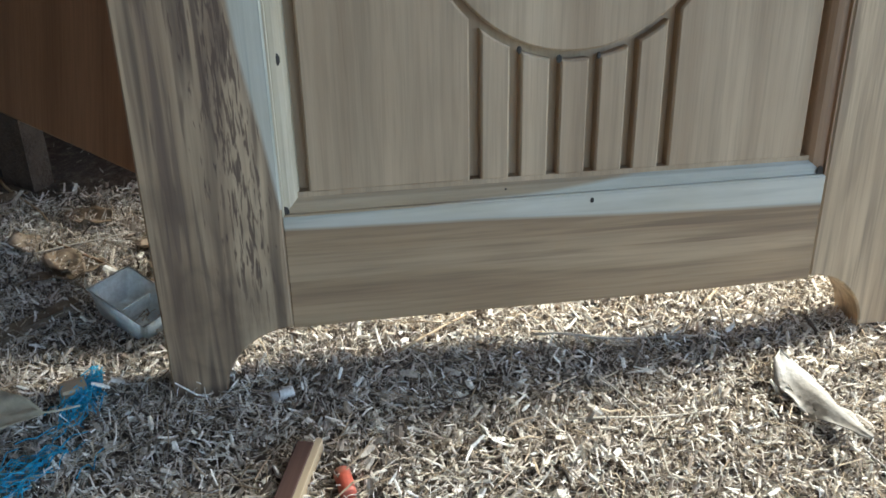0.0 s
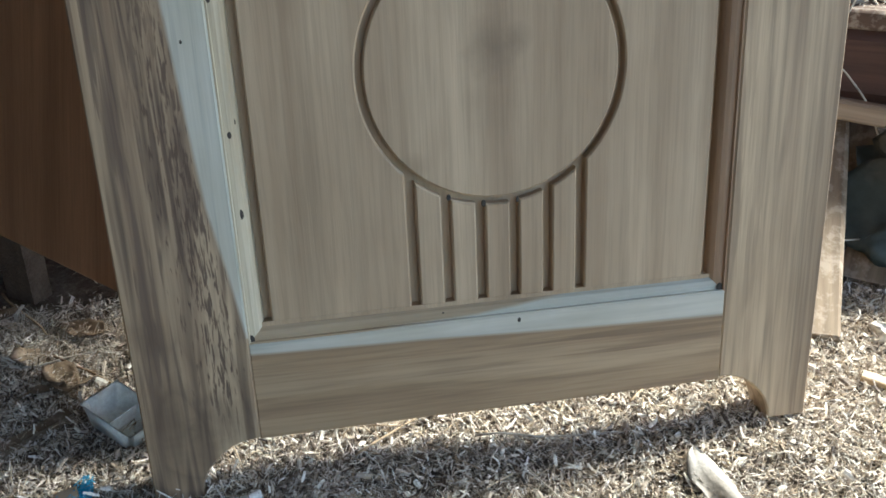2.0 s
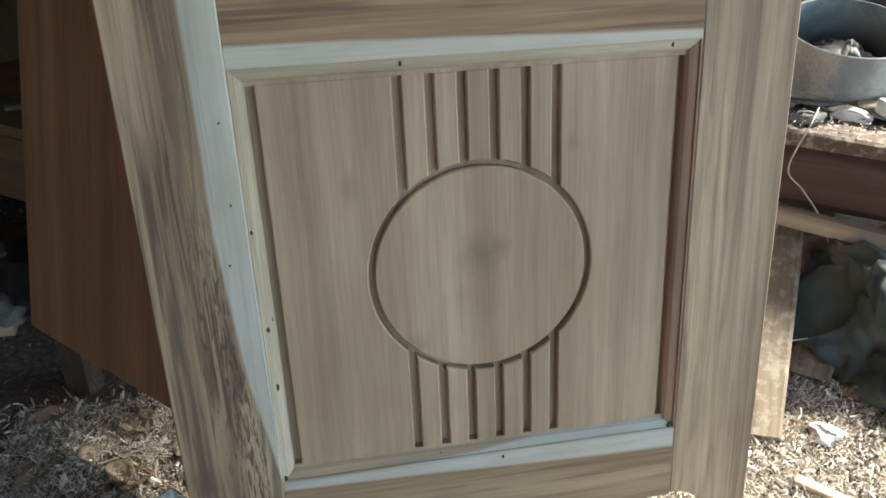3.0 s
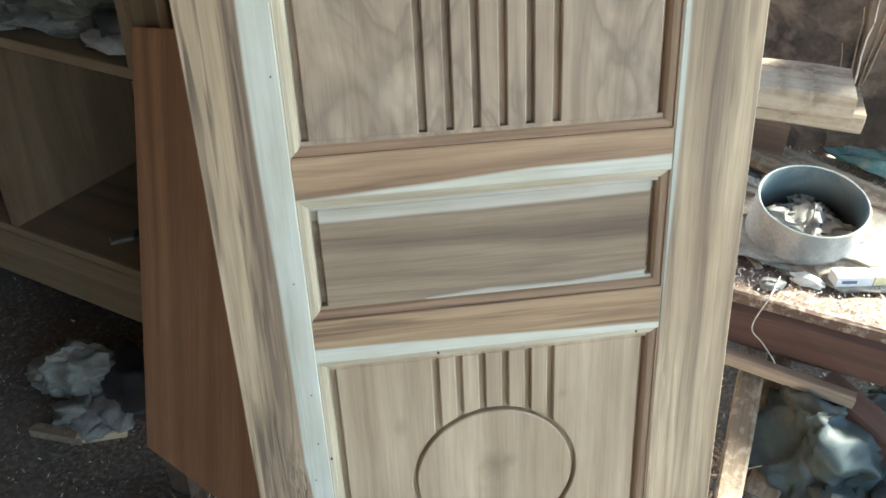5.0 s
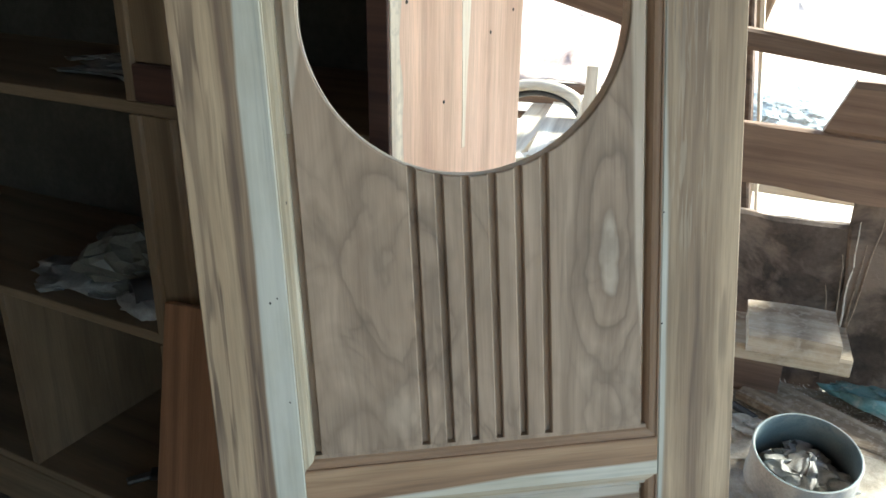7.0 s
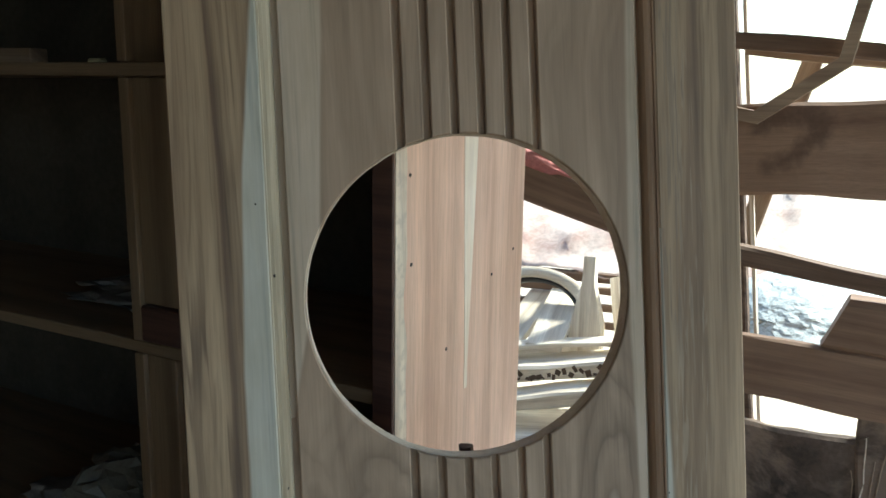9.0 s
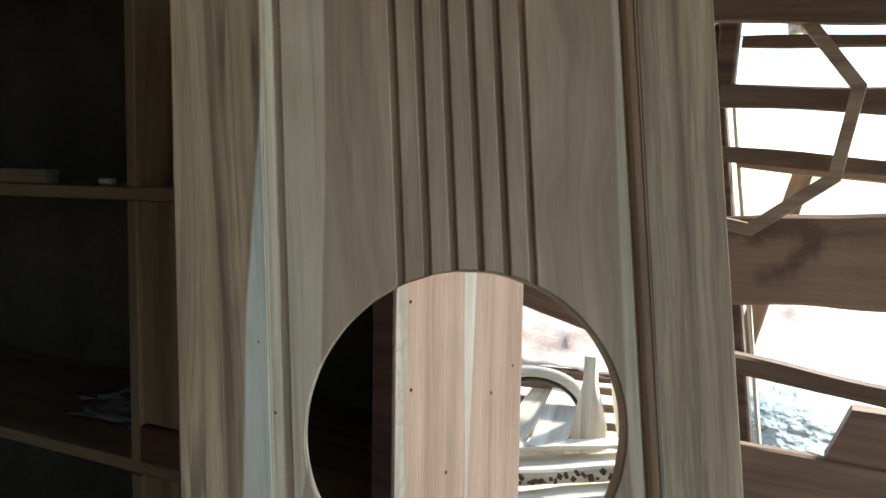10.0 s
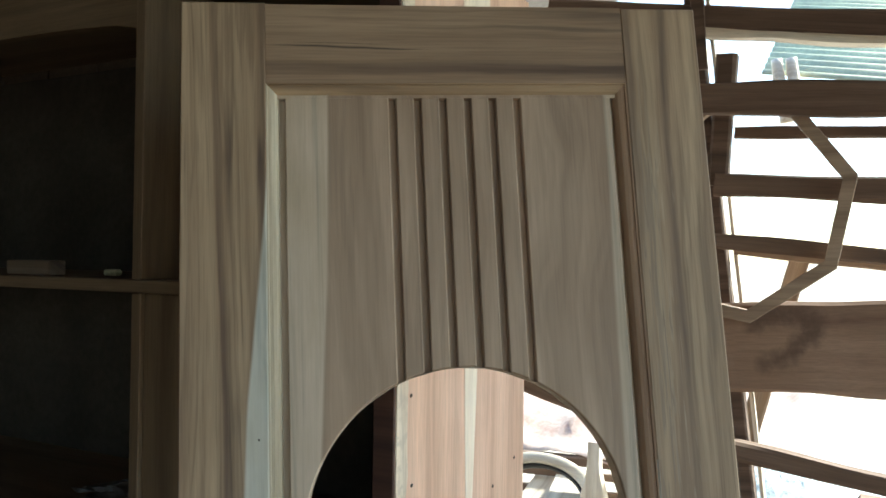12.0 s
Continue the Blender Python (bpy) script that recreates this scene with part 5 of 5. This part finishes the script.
    a, c2 = ROOM @ Vector((0.320, 0.281, 0)), ROOM @ Vector((0.435, 0.258, 0))
    solid("wood_strip", timber(0.16, 0.016, 0.008, 106, 0.001, 6), M_CHOPPED, along((a.x, a.y, ground_z(a.x, a.y) + 0.010), (c2.x, c2.y, ground_z(c2.x, c2.y) + 0.010)), "thin pale wood strip lying on the sawdust", "strip")


build_bench()


# ---- outside ----
def build_outside():
    YARD = ROOM @ pose(0, 0, -0.10)
    # wood pile seen through the round opening
    def lay(name, mat, p, q, w, h, seed, label, cat="plank", turn=0.0, wob=0.008):
        p, q = Vector(p), Vector(q)
        return solid(name, timber((q - p).length, w, h, seed, wob, 10), mat, YARD @ along(p, q, turn), label, cat, "wood pile outside")
    lay("pile_board", M_SUNLIT_WOOD, (-1.5, 2.35, 0.10), (-0.2, 2.50, 0.16), 0.50, 0.18, 301, "thick sunlit pale board of the wood pile")
    lay("pile_board", M_SUNLIT_WOOD, (-1.35, 2.25, 0.27), (-0.30, 2.30, 0.44), 0.34, 0.09, 302, "sunlit pale board of the wood pile")
    lay("pile_board", M_SUNLIT_WOOD, (-1.35, 2.27, 0.36), (-0.42, 2.31, 0.62), 0.17, 0.055, 303, "sunlit pale board of the wood pile")
    slab = lay("bark_board", M_SUNLIT_WOOD, (-1.40, 2.42, 0.46), (-0.35, 2.46, 0.70), 0.22, 0.065, 310, "rough pale board with flaking bark on its edge", wob=0.012)
    rnd = random.Random(9)
    for i in range(34):
        x = 0.10 + 0.025 * i + rnd.uniform(-0.008, 0.008)
        part("bark_flake", timber(rnd.uniform(0.012, 0.03), 0.006, rnd.uniform(0.008, 0.030), 330 + i, 0.006, 3, ease=0.35), M_BARK, slab, "dark bark").matrix_local = pose(x, -0.113, rnd.uniform(-0.018, 0.014), 0, rnd.uniform(-50, 50), 0)
    lay("pile_board", M_SUNLIT_WOOD, (-1.20, 2.48, 0.60), (-0.45, 2.52, 0.75), 0.10, 0.018, 304, "thin sunlit pale board of the wood pile")
    lay("pile_board", M_SUNLIT_WOOD, (-0.925, 2.46, 0.645), (-0.965, 2.88, 0.80), 0.155, 0.03, 305, "short pale board lying aslant in a hoop")
    lay("pile_board", M_SUNLIT_WOOD, (-1.13, 2.50, 0.60), (-1.09, 2.92, 0.78), 0.13, 0.03, 311, "short pale board lying aslant in a hoop")
    bm = timber(0.42, 0.05, 0.15, 306, 0.006, 10)
    for v in bm.verts:
        k = max(0.0, (v.co.x - 0.12) / 0.30)
        v.co.z *= 1 - 0.62 * min(1.0, k * 1.6)
    solid("forked_offcut", bm, M_SUNLIT_WOOD, YARD @ along((-0.79, 2.62, 0.60), (-0.808, 2.70, 0.99), 90), "pale tapering offcut standing on the wood pile", "offcut", "wood pile outside")
    lay("pile_board", M_SUNLIT_WOOD, (-0.62, 2.66, 0.62), (-0.69, 2.74, 0.93), 0.035, 0.13, 307, "short pale board standing on the wood pile")
    # dark laths added as backing, standing for the dark gaps inside the hoop
    for i in range(4):
        lay("dark_backing_lath", M_TIMBER, (-1.35, 2.80 + 0.02 * i, 0.58 + 0.075 * i), (-0.66, 2.82 + 0.02 * i, 0.60 + 0.075 * i), 0.025, 0.032, 340 + i, "dark lath added behind the hoop for its dark gaps", "lath")
    n = 48

    def hoop(name, mat, section, label, cat):
        bm = bmesh.new()
        rows = [[bm.verts.new((r * math.cos(k * math.tau / n), y, 0.72 * r * math.sin(k * math.tau / n))) for k in range(n)] for r, y in section]
        for q0, q1 in zip(rows, rows[1:] + rows[:1]):
            for k in range(n):
                bm.faces.new((q0[k], q0[(k + 1) % n], q1[(k + 1) % n], q1[k]))
        solid(name, bm, mat, YARD @ pose(-1.075, 2.70, 0.717, -28, 0, 0), label, cat, "wood pile outside", smooth=True)
    hoop("bent_hoop", M_SUNLIT_WOOD, ((0.235, -0.03), (0.24, -0.038), (0.295, -0.038), (0.30, -0.03), (0.30, 0.02), (0.235, 0.02)), "pale bent wooden hoop on the wood pile", "hoop")
    hoop("rubber_ring", M_BLACK, ((0.212, 0.0), (0.232, -0.016), (0.233, 0.016), (0.218, 0.03)), "black rubber ring held inside the pale hoop", "ring")
    lay("fallen_timber", M_BIG_BEAM, (-0.85, 1.62, 1.50), (-0.15, 1.604, 1.298), 0.06, 0.11, 308, "brown timber slanting across the open side", "timber")
    solid("red_cloth", crumple((0.12, 0.03, 0.05), 51, 4, 0.4, 2.4), M_RED_CLOTH, YARD @ pose(-0.66, 1.61, 1.492, 0, 16, 0), "faded red cloth scrap lying on the slanting timber", "cloth", smooth=True)
    lay("dark_rail", M_TIMBER, (-1.5, 2.95, 0.845), (0.2, 2.95, 0.895), 0.05, 0.045, 309, "dark rail behind the wood pile", "rail")
    # pink cloth over a line
    bm = bmesh.new()
    rows = []
    for j in range(15):
        rows.append([bm.verts.new((-1.9 + 1.9 * i / 40, 4.0 + 0.07 * noise.noise((i * 0.25, j * 0.3, 1)) - 0.075 * j, 1.28 - 0.03 * j + 0.11 * abs(noise.noise((i * 0.13 + j * 0.3, j * 0.15, 5))) + 0.03 * noise.noise((i * 0.5, j * 0.6, 9)))) for i in range(41)])
    for r0, r1 in zip(rows, rows[1:]):
        for i in range(40):
            bm.faces.new((r0[i], r0[i + 1], r1[i + 1], r1[i]))
    ob = solid("tarp", bm, M_TARP, YARD, "sunlit pinkish crumpled tarp beyond the wood pile", "tarp", smooth=True)
    ob.modifiers.new("thickness", "SOLIDIFY").thickness = 0.004

    # neighbouring zinc roof beyond the slats
    bm = bmesh.new()
    nv = 132
    rows = []
    for k in range(nv + 1):
        v, z = 2.60 + 1.9 * k / nv, 2.51 + 0.93 * k / nv + 0.011 * math.sin(k * math.pi / 3)
        rows.append([bm.verts.new((u, v, z - 0.17 * (u + 0.10))) for u in (-0.14, 0.5, 1.05)])
    for r0, r1 in zip(rows, rows[1:]):
        for i in range(2):
            bm.faces.new((r0[i], r0[i + 1], r1[i + 1], r1[i]))
    ob = solid("neighbour_roof", bm, M_ROOF, YARD, "grey corrugated zinc roof beyond the open wall", "roof", smooth=True)
    ob.modifiers.new("thickness", "SOLIDIFY").thickness = 0.004
    for i, (u0, u1) in enumerate(((-0.085, -0.045), (-0.035, 0.005))):
        pts = smooth_path([(u0, 2.57, 2.56), (u0 + 0.012, 2.565, 2.47), (u1 - 0.012, 2.56, 2.40), (u1, 2.56, 2.32)], 5)
        part("crooked_brace", tube(pts, 0.020, 8, None, 0.026), M_SUNLIT_WOOD, ob, "pale peeling crooked brace", True)
    for i, (u, u1, z1) in enumerate(((-0.30, -0.36, 2.62), (1.0, 1.0, 2.33))):
        solid("roof_post", timber(z1, 0.06, 0.065, 320 + i, 0.018, 14), M_SUNLIT_WOOD, YARD @ along((u, 2.52, 0), (u1, 2.52, z1), 90), "weathered crooked post under the zinc roof", "post", "posts of the zinc roof")


build_outside()


# ---- things lying on the sawdust ----
def build_litter():
    # small white plastic tray lying tipped
    m = on_ground(-0.371, 0.116) @ pose(0, 0, 0.010, 8, 10, 0) @ pose(0, 0, 0, 0, 0, 52)
    t = thing("plastic_tray", m, "small translucent white plastic tray tipped on the sawdust", "tray")
    a, b, h, fl, w = 0.018, 0.029, 0.027, 0.006, 0.0014
    bm = bmesh.new()
    rings = []
    for k, z in ((0, 0.0), (1, h)):
        rings.append([bm.verts.new((sx * (a + fl * k), sy * (b + fl * k), z)) for sx, sy in ((-1, -1), (1, -1), (1, 1), (-1, 1))])
    inner = [[bm.verts.new((sx * (a + fl * k - w), sy * (b + fl * k - w), max(z, w))) for sx, sy in ((-1, -1), (1, -1), (1, 1), (-1, 1))] for k, z in ((0, 0.0), (1, h))]
    bm.faces.new(rings[0][::-1])
    bm.faces.new(inner[0])
    for i in range(4):
        j = (i + 1) % 4
        bm.faces.new((rings[0][i], rings[0][j], rings[1][j], rings[1][i]))
        bm.faces.new((inner[1][i], inner[1][j], inner[0][j], inner[0][i]))
        bm.faces.new((rings[1][i], rings[1][j], inner[1][j], inner[1][i]))
    bmesh.ops.bevel(bm, geom=[e for e in bm.edges if abs(e.verts[0].co.z - e.verts[1].co.z) > 0.02], offset=0.006, segments=3, affect="EDGES")
    part("tray_wall", bm, M_TRAY, t, "", True)
    part("divider", box((-a + 0.001, -0.001, 0.002), (a - 0.001, 0.001, h * 0.75), 0.0004), M_TRAY, t)

    solid("wood_cube", box((-0.010, -0.008, 0), (0.010, 0.008, 0.017), 0.0015), M_CHOPPED, on_ground(-0.402, 0.012, 25), "small split cube of pale wood on the sawdust", "wood block")
    a, b = Vector((-0.55, 0.03, 0)), Vector((-0.430, 0.150, 0))
    solid("stick", timber((b - a).length, 0.016, 0.008, 401, 0.002, 8), M_DUSTY, along((a.x, a.y, ground_z(a.x, a.y) + 0.010), (b.x, b.y, ground_z(b.x, b.y) + 0.008)), "flat greyish stick lying on the sawdust", "stick")
    a, b = Vector((-0.2205, -0.082, 0)), Vector((-0.245, -0.150, 0))
    solid("brown_strip", timber((b - a).length, 0.013, 0.012, 402, 0.0006, 4, ease=0.06), [M_BENCH], along((a.x, a.y, ground_z(a.x, a.y) + 0.014), (b.x, b.y, ground_z(b.x, b.y) + 0.010)), "short dark-stained strip of wood with a pale side", "strip")
    solid("pale_lath", timber((b - a).length, 0.005, 0.013, 403, 0.0006, 4, ease=0.06), M_CHOPPED, along((a.x + 0.0098, a.y + 0.002, ground_z(a.x, a.y) + 0.0135), (b.x + 0.0098, b.y + 0.002, ground_z(b.x, b.y) + 0.0095)), "short pale lath lying beside a dark strip", "lath")
    bm = bmesh.new()
    bmesh.ops.create_cone(bm, cap_ends=True, segments=14, radius1=0.0065, radius2=0.006, depth=0.026)
    bmesh.ops.bevel(bm, geom=list(bm.edges), offset=0.001, segments=1, affect="EDGES")
    solid("red_plug", bm, M_RED, on_ground(-0.1945, -0.118, 8, 84, 0, 0.008), "small red plastic wall plug in the sawdust", "plug", smooth=True)
    bm = bmesh.new()
    bmesh.ops.create_cone(bm, cap_ends=True, segments=12, radius1=0.0045, radius2=0.0045, depth=0.018)
    bmesh.ops.rotate(bm, verts=bm.verts, matrix=Matrix.Rotation(radians(90), 3, "Y"))
    solid("filter_stub", bm, M_PAPER, on_ground(-0.238, -0.012, 20, 0, 0, 0.006), "small white paper stub in the sawdust", "paper stub", smooth=True)

    # dry leaves
    def leaf(x, y, rz, length, width, curl, fold, seed, mat, label, lift=0.004, rx=0.0, ry=0.0, twist=0.0):
        lf = thing("dry_leaf", on_ground(x, y, rz, rx, ry, lift), label, "leaf", "dry leaves")
        bl = leaf_blade(length, width, curl, fold, seed, twist=twist)
        z0 = curl * length * 0.5 + 0.001
        part("blade", bl, mat, lf, "", True)
        part("leaf_stalk", tube([(length * 0.98, 0, z0), (length * 1.08, 0.002, z0 * 0.8), (length * 1.2, 0.008, 0.001)], 0.0009, 5), mat, lf)
        return lf
    leaf(0.178, -0.036, -82, 0.108, 0.050, 0.06, -0.5, 3.3, M_LEAF_GREY, "grey folded dry leaf on the sawdust", 0.006, -8, 0, 0.1)
    leaf(-0.530, -0.006, -10, 0.120, 0.066, 0.05, 0.15, 5.1, M_LEAF_PALE, "pale yellowish dry leaf on the sawdust", 0.014, 14, -4)
    spots = [(-0.41, 0.215, 200, 0.075, 0.040), (-0.445, 0.20, 120, 0.07, 0.038), (-0.385, 0.235, 30, 0.085, 0.045), (-0.47, 0.245, 300, 0.08, 0.045),
             (-0.36, 0.19, 80, 0.06, 0.035), (-0.52, 0.26, 10, 0.08, 0.04), (-0.58, 0.21, 60, 0.07, 0.04), (-0.42, 0.30, 150, 0.07, 0.04), (-0.34, 0.25, 250, 0.07, 0.04), (-0.60, 0.34, 30, 0.07, 0.04)]
    for i, (x, y, rz, ln, wd) in enumerate(spots):
        leaf(x, y, rz, ln, wd, 0.15 + 0.05 * (i % 3), 0.25 + 0.1 * (i % 4), 11.0 + i, M_LEAF, "curled brown dry leaf on the sawdust", 0.003, 12 - 6 * (i % 4), 5 * (i % 3))

    # tufts of frayed blue twine
    def tuft(name, path, count, spread, seed, label):
        rnd = random.Random(seed)
        bm = bmesh.new()
        for i in range(count):
            s = rnd.random() * 0.75
            k = int(s * (len(path) - 1))
            base = Vector(path[k]).lerp(Vector(path[k + 1]), s * (len(path) - 1) - k)
            d = (Vector(path[min(k + 2, len(path) - 1)]) - Vector(path[k])).normalized()
            pts = []
            p = base + Vector((rnd.gauss(0, spread), rnd.gauss(0, spread), 0))
            for j in range(6):
                pts.append((p.x, p.y, ground_z(p.x, p.y) + 0.006 + 0.012 * rnd.random()))
                p += d * 0.007 + Vector((rnd.gauss(0, 0.0035), rnd.gauss(0, 0.0035), 0))
            tube(pts, 0.00045, 4, bm)
        return solid(name, bm, M_TWINE, Matrix(), label, "twine", "frayed twine")
    tuft("twine_tuft", [(-0.387, 0.036, 0), (-0.392, 0.015, 0), (-0.397, -0.012, 0)], 70, 0.0035, 7, "tuft of frayed bright blue twine on the sawdust")
    tuft("twine_tuft", [(-0.385, -0.040, 0), (-0.410, -0.066, 0), (-0.450, -0.104, 0), (-0.49, -0.13, 0)], 60, 0.008, 8, "spread of frayed blue twine in the sawdust")

    # twigs and long straws that can be told apart
    for i, (x0, y0, x1, y1, r) in enumerate(((-0.47, 0.26, -0.36, 0.165, 0.0016), (-0.02, 0.075, 0.045, -0.085, 0.0011), (0.045, -0.085, 0.035, -0.15, 0.0010), (0.155, 0.055, 0.215, 0.105, 0.0016), (-0.02, 0.03, 0.13, 0.01, 0.0012),
                                             (0.0, 0.09, 0.012, 0.03, 0.0012), (-0.57, 0.42, -0.49, 0.31, 0.0018), (-0.50, 0.24, -0.40, 0.27, 0.0014), (-0.02, -0.08, 0.10, -0.085, 0.0009), (-0.14, 0.02, -0.06, 0.075, 0.0014))):
        pts = []
        for k in range(8):
            t = k / 7
            x, y = x0 + (x1 - x0) * t, y0 + (y1 - y0) * t
            pts.append((x + 0.003 * noise.noise((t * 3, i, 0)), y + 0.003 * noise.noise((t * 3, i, 4)), ground_z(x, y) + 0.011 + 0.006 * noise.noise((t * 2, i, 8))))
        solid("twig", tube(pts, r, 6, None, r * 0.6), M_STRING if i % 3 else M_CHOPPED, Matrix(), "thin pale dry stalk lying on the sawdust", "twig", "dry stalks", smooth=True)


build_litter()


# ---- shavings ----
def scatter(name, count, seed, x0, x1, y0, y1, lmin, lmax, wmin, wmax, mat, label, zfun, heap, tilt=0.6):
    """Loose curled chips, each a bent strip with depth, in one object."""
    g = np.random.RandomState(seed)
    x, y = g.uniform(x0, x1, count), g.uniform(y0, y1, count)
    z = np.array([zfun(a, b) for a, b in zip(x, y)]) + g.uniform(-0.001, heap, count) * g.uniform(0.2, 1, count)
    L = lmin + (lmax - lmin) * g.beta(1.1, 5.5, count)
    Wd = np.minimum(wmin + (wmax - wmin) * g.beta(1.1, 5.0, count), L * 0.6)
    yaw, pit, rol = g.uniform(0, 2 * np.pi, count), g.normal(0, tilt, count), g.normal(0, 0.6, count)
    bend = g.normal(0, 0.35, count) * L
    th = np.clip(Wd * 0.22, 0.0003, 0.0012)
    d = np.stack([np.cos(yaw) * np.cos(pit), np.sin(yaw) * np.cos(pit), np.sin(pit)], 1)
    s = np.stack([-np.sin(yaw), np.cos(yaw), np.zeros(count)], 1)
    n = np.cross(d, s)
    s2 = s * np.cos(rol)[:, None] + n * np.sin(rol)[:, None]
    n2 = np.cross(d, s2)
    c = np.stack([x, y, z], 1)
    verts = []
    for t in (-0.5, 0.0, 0.5):
        mid = c + d * (L * t)[:, None] + n2 * (bend * (t * t * 2 - 0.25))[:, None]
        w = Wd * (0.5 if t == 0 else 0.36)
        verts += [mid - s2 * w[:, None], mid + s2 * w[:, None], mid + n2 * th[:, None]]
    V = np.stack(verts, 1).reshape(-1, 3)
    quads = np.array([(0, 3, 5, 2), (3, 6, 8, 5), (2, 5, 4, 1), (5, 8, 7, 4)])
    Fc = (np.arange(count)[:, None, None] * 9 + quads[None]).reshape(-1, 4)
    me = bpy.data.meshes.new(name)
    me.from_pydata(V.tolist(), [], Fc.tolist())
    me.materials.append(mat)
    return tagged(new(name, me), label, "shavings", kind="stuff")


scatter("wood_shavings", 105000, 1, -0.62, 0.66, -0.22, 0.38, 0.003, 0.042, 0.0004, 0.0046, M_CHIPS, "pale and brown wood shavings strewn over the floor", ground_z, 0.014)
scatter("wood_flakes", 7000, 5, -0.66, 0.68, -0.24, 0.40, 0.008, 0.036, 0.002, 0.0120, M_CHIPS, "broad thin wood flakes among the shavings", ground_z, 0.015)
scatter("outer_shavings", 7000, 2, -1.5, 1.3, -0.6, 1.2, 0.004, 0.024, 0.0012, 0.005, M_CHIPS, "pale and brown wood shavings strewn over the floor", ground_z, 0.007)
scatter("splinters", 7000, 3, -0.65, 0.75, -0.25, 0.35, 0.016, 0.085, 0.0005, 0.0030, M_STRAW, "long thin pale splinters among the shavings", ground_z, 0.017, 0.22)


def bench_z(x, y):
    p = ROOM.inverted() @ Vector((x, y, 0))
    return 0.347 if (0.03 < p.x < 1.3 and 0.705 < p.y < 1.40) else -0.05


scatter("bench_shavings", 20000, 4, 0.42, 1.5, 0.15, 1.35, 0.003, 0.022, 0.001, 0.005, M_CHIPS, "pale wood shavings strewn over the bench", bench_z, 0.012)
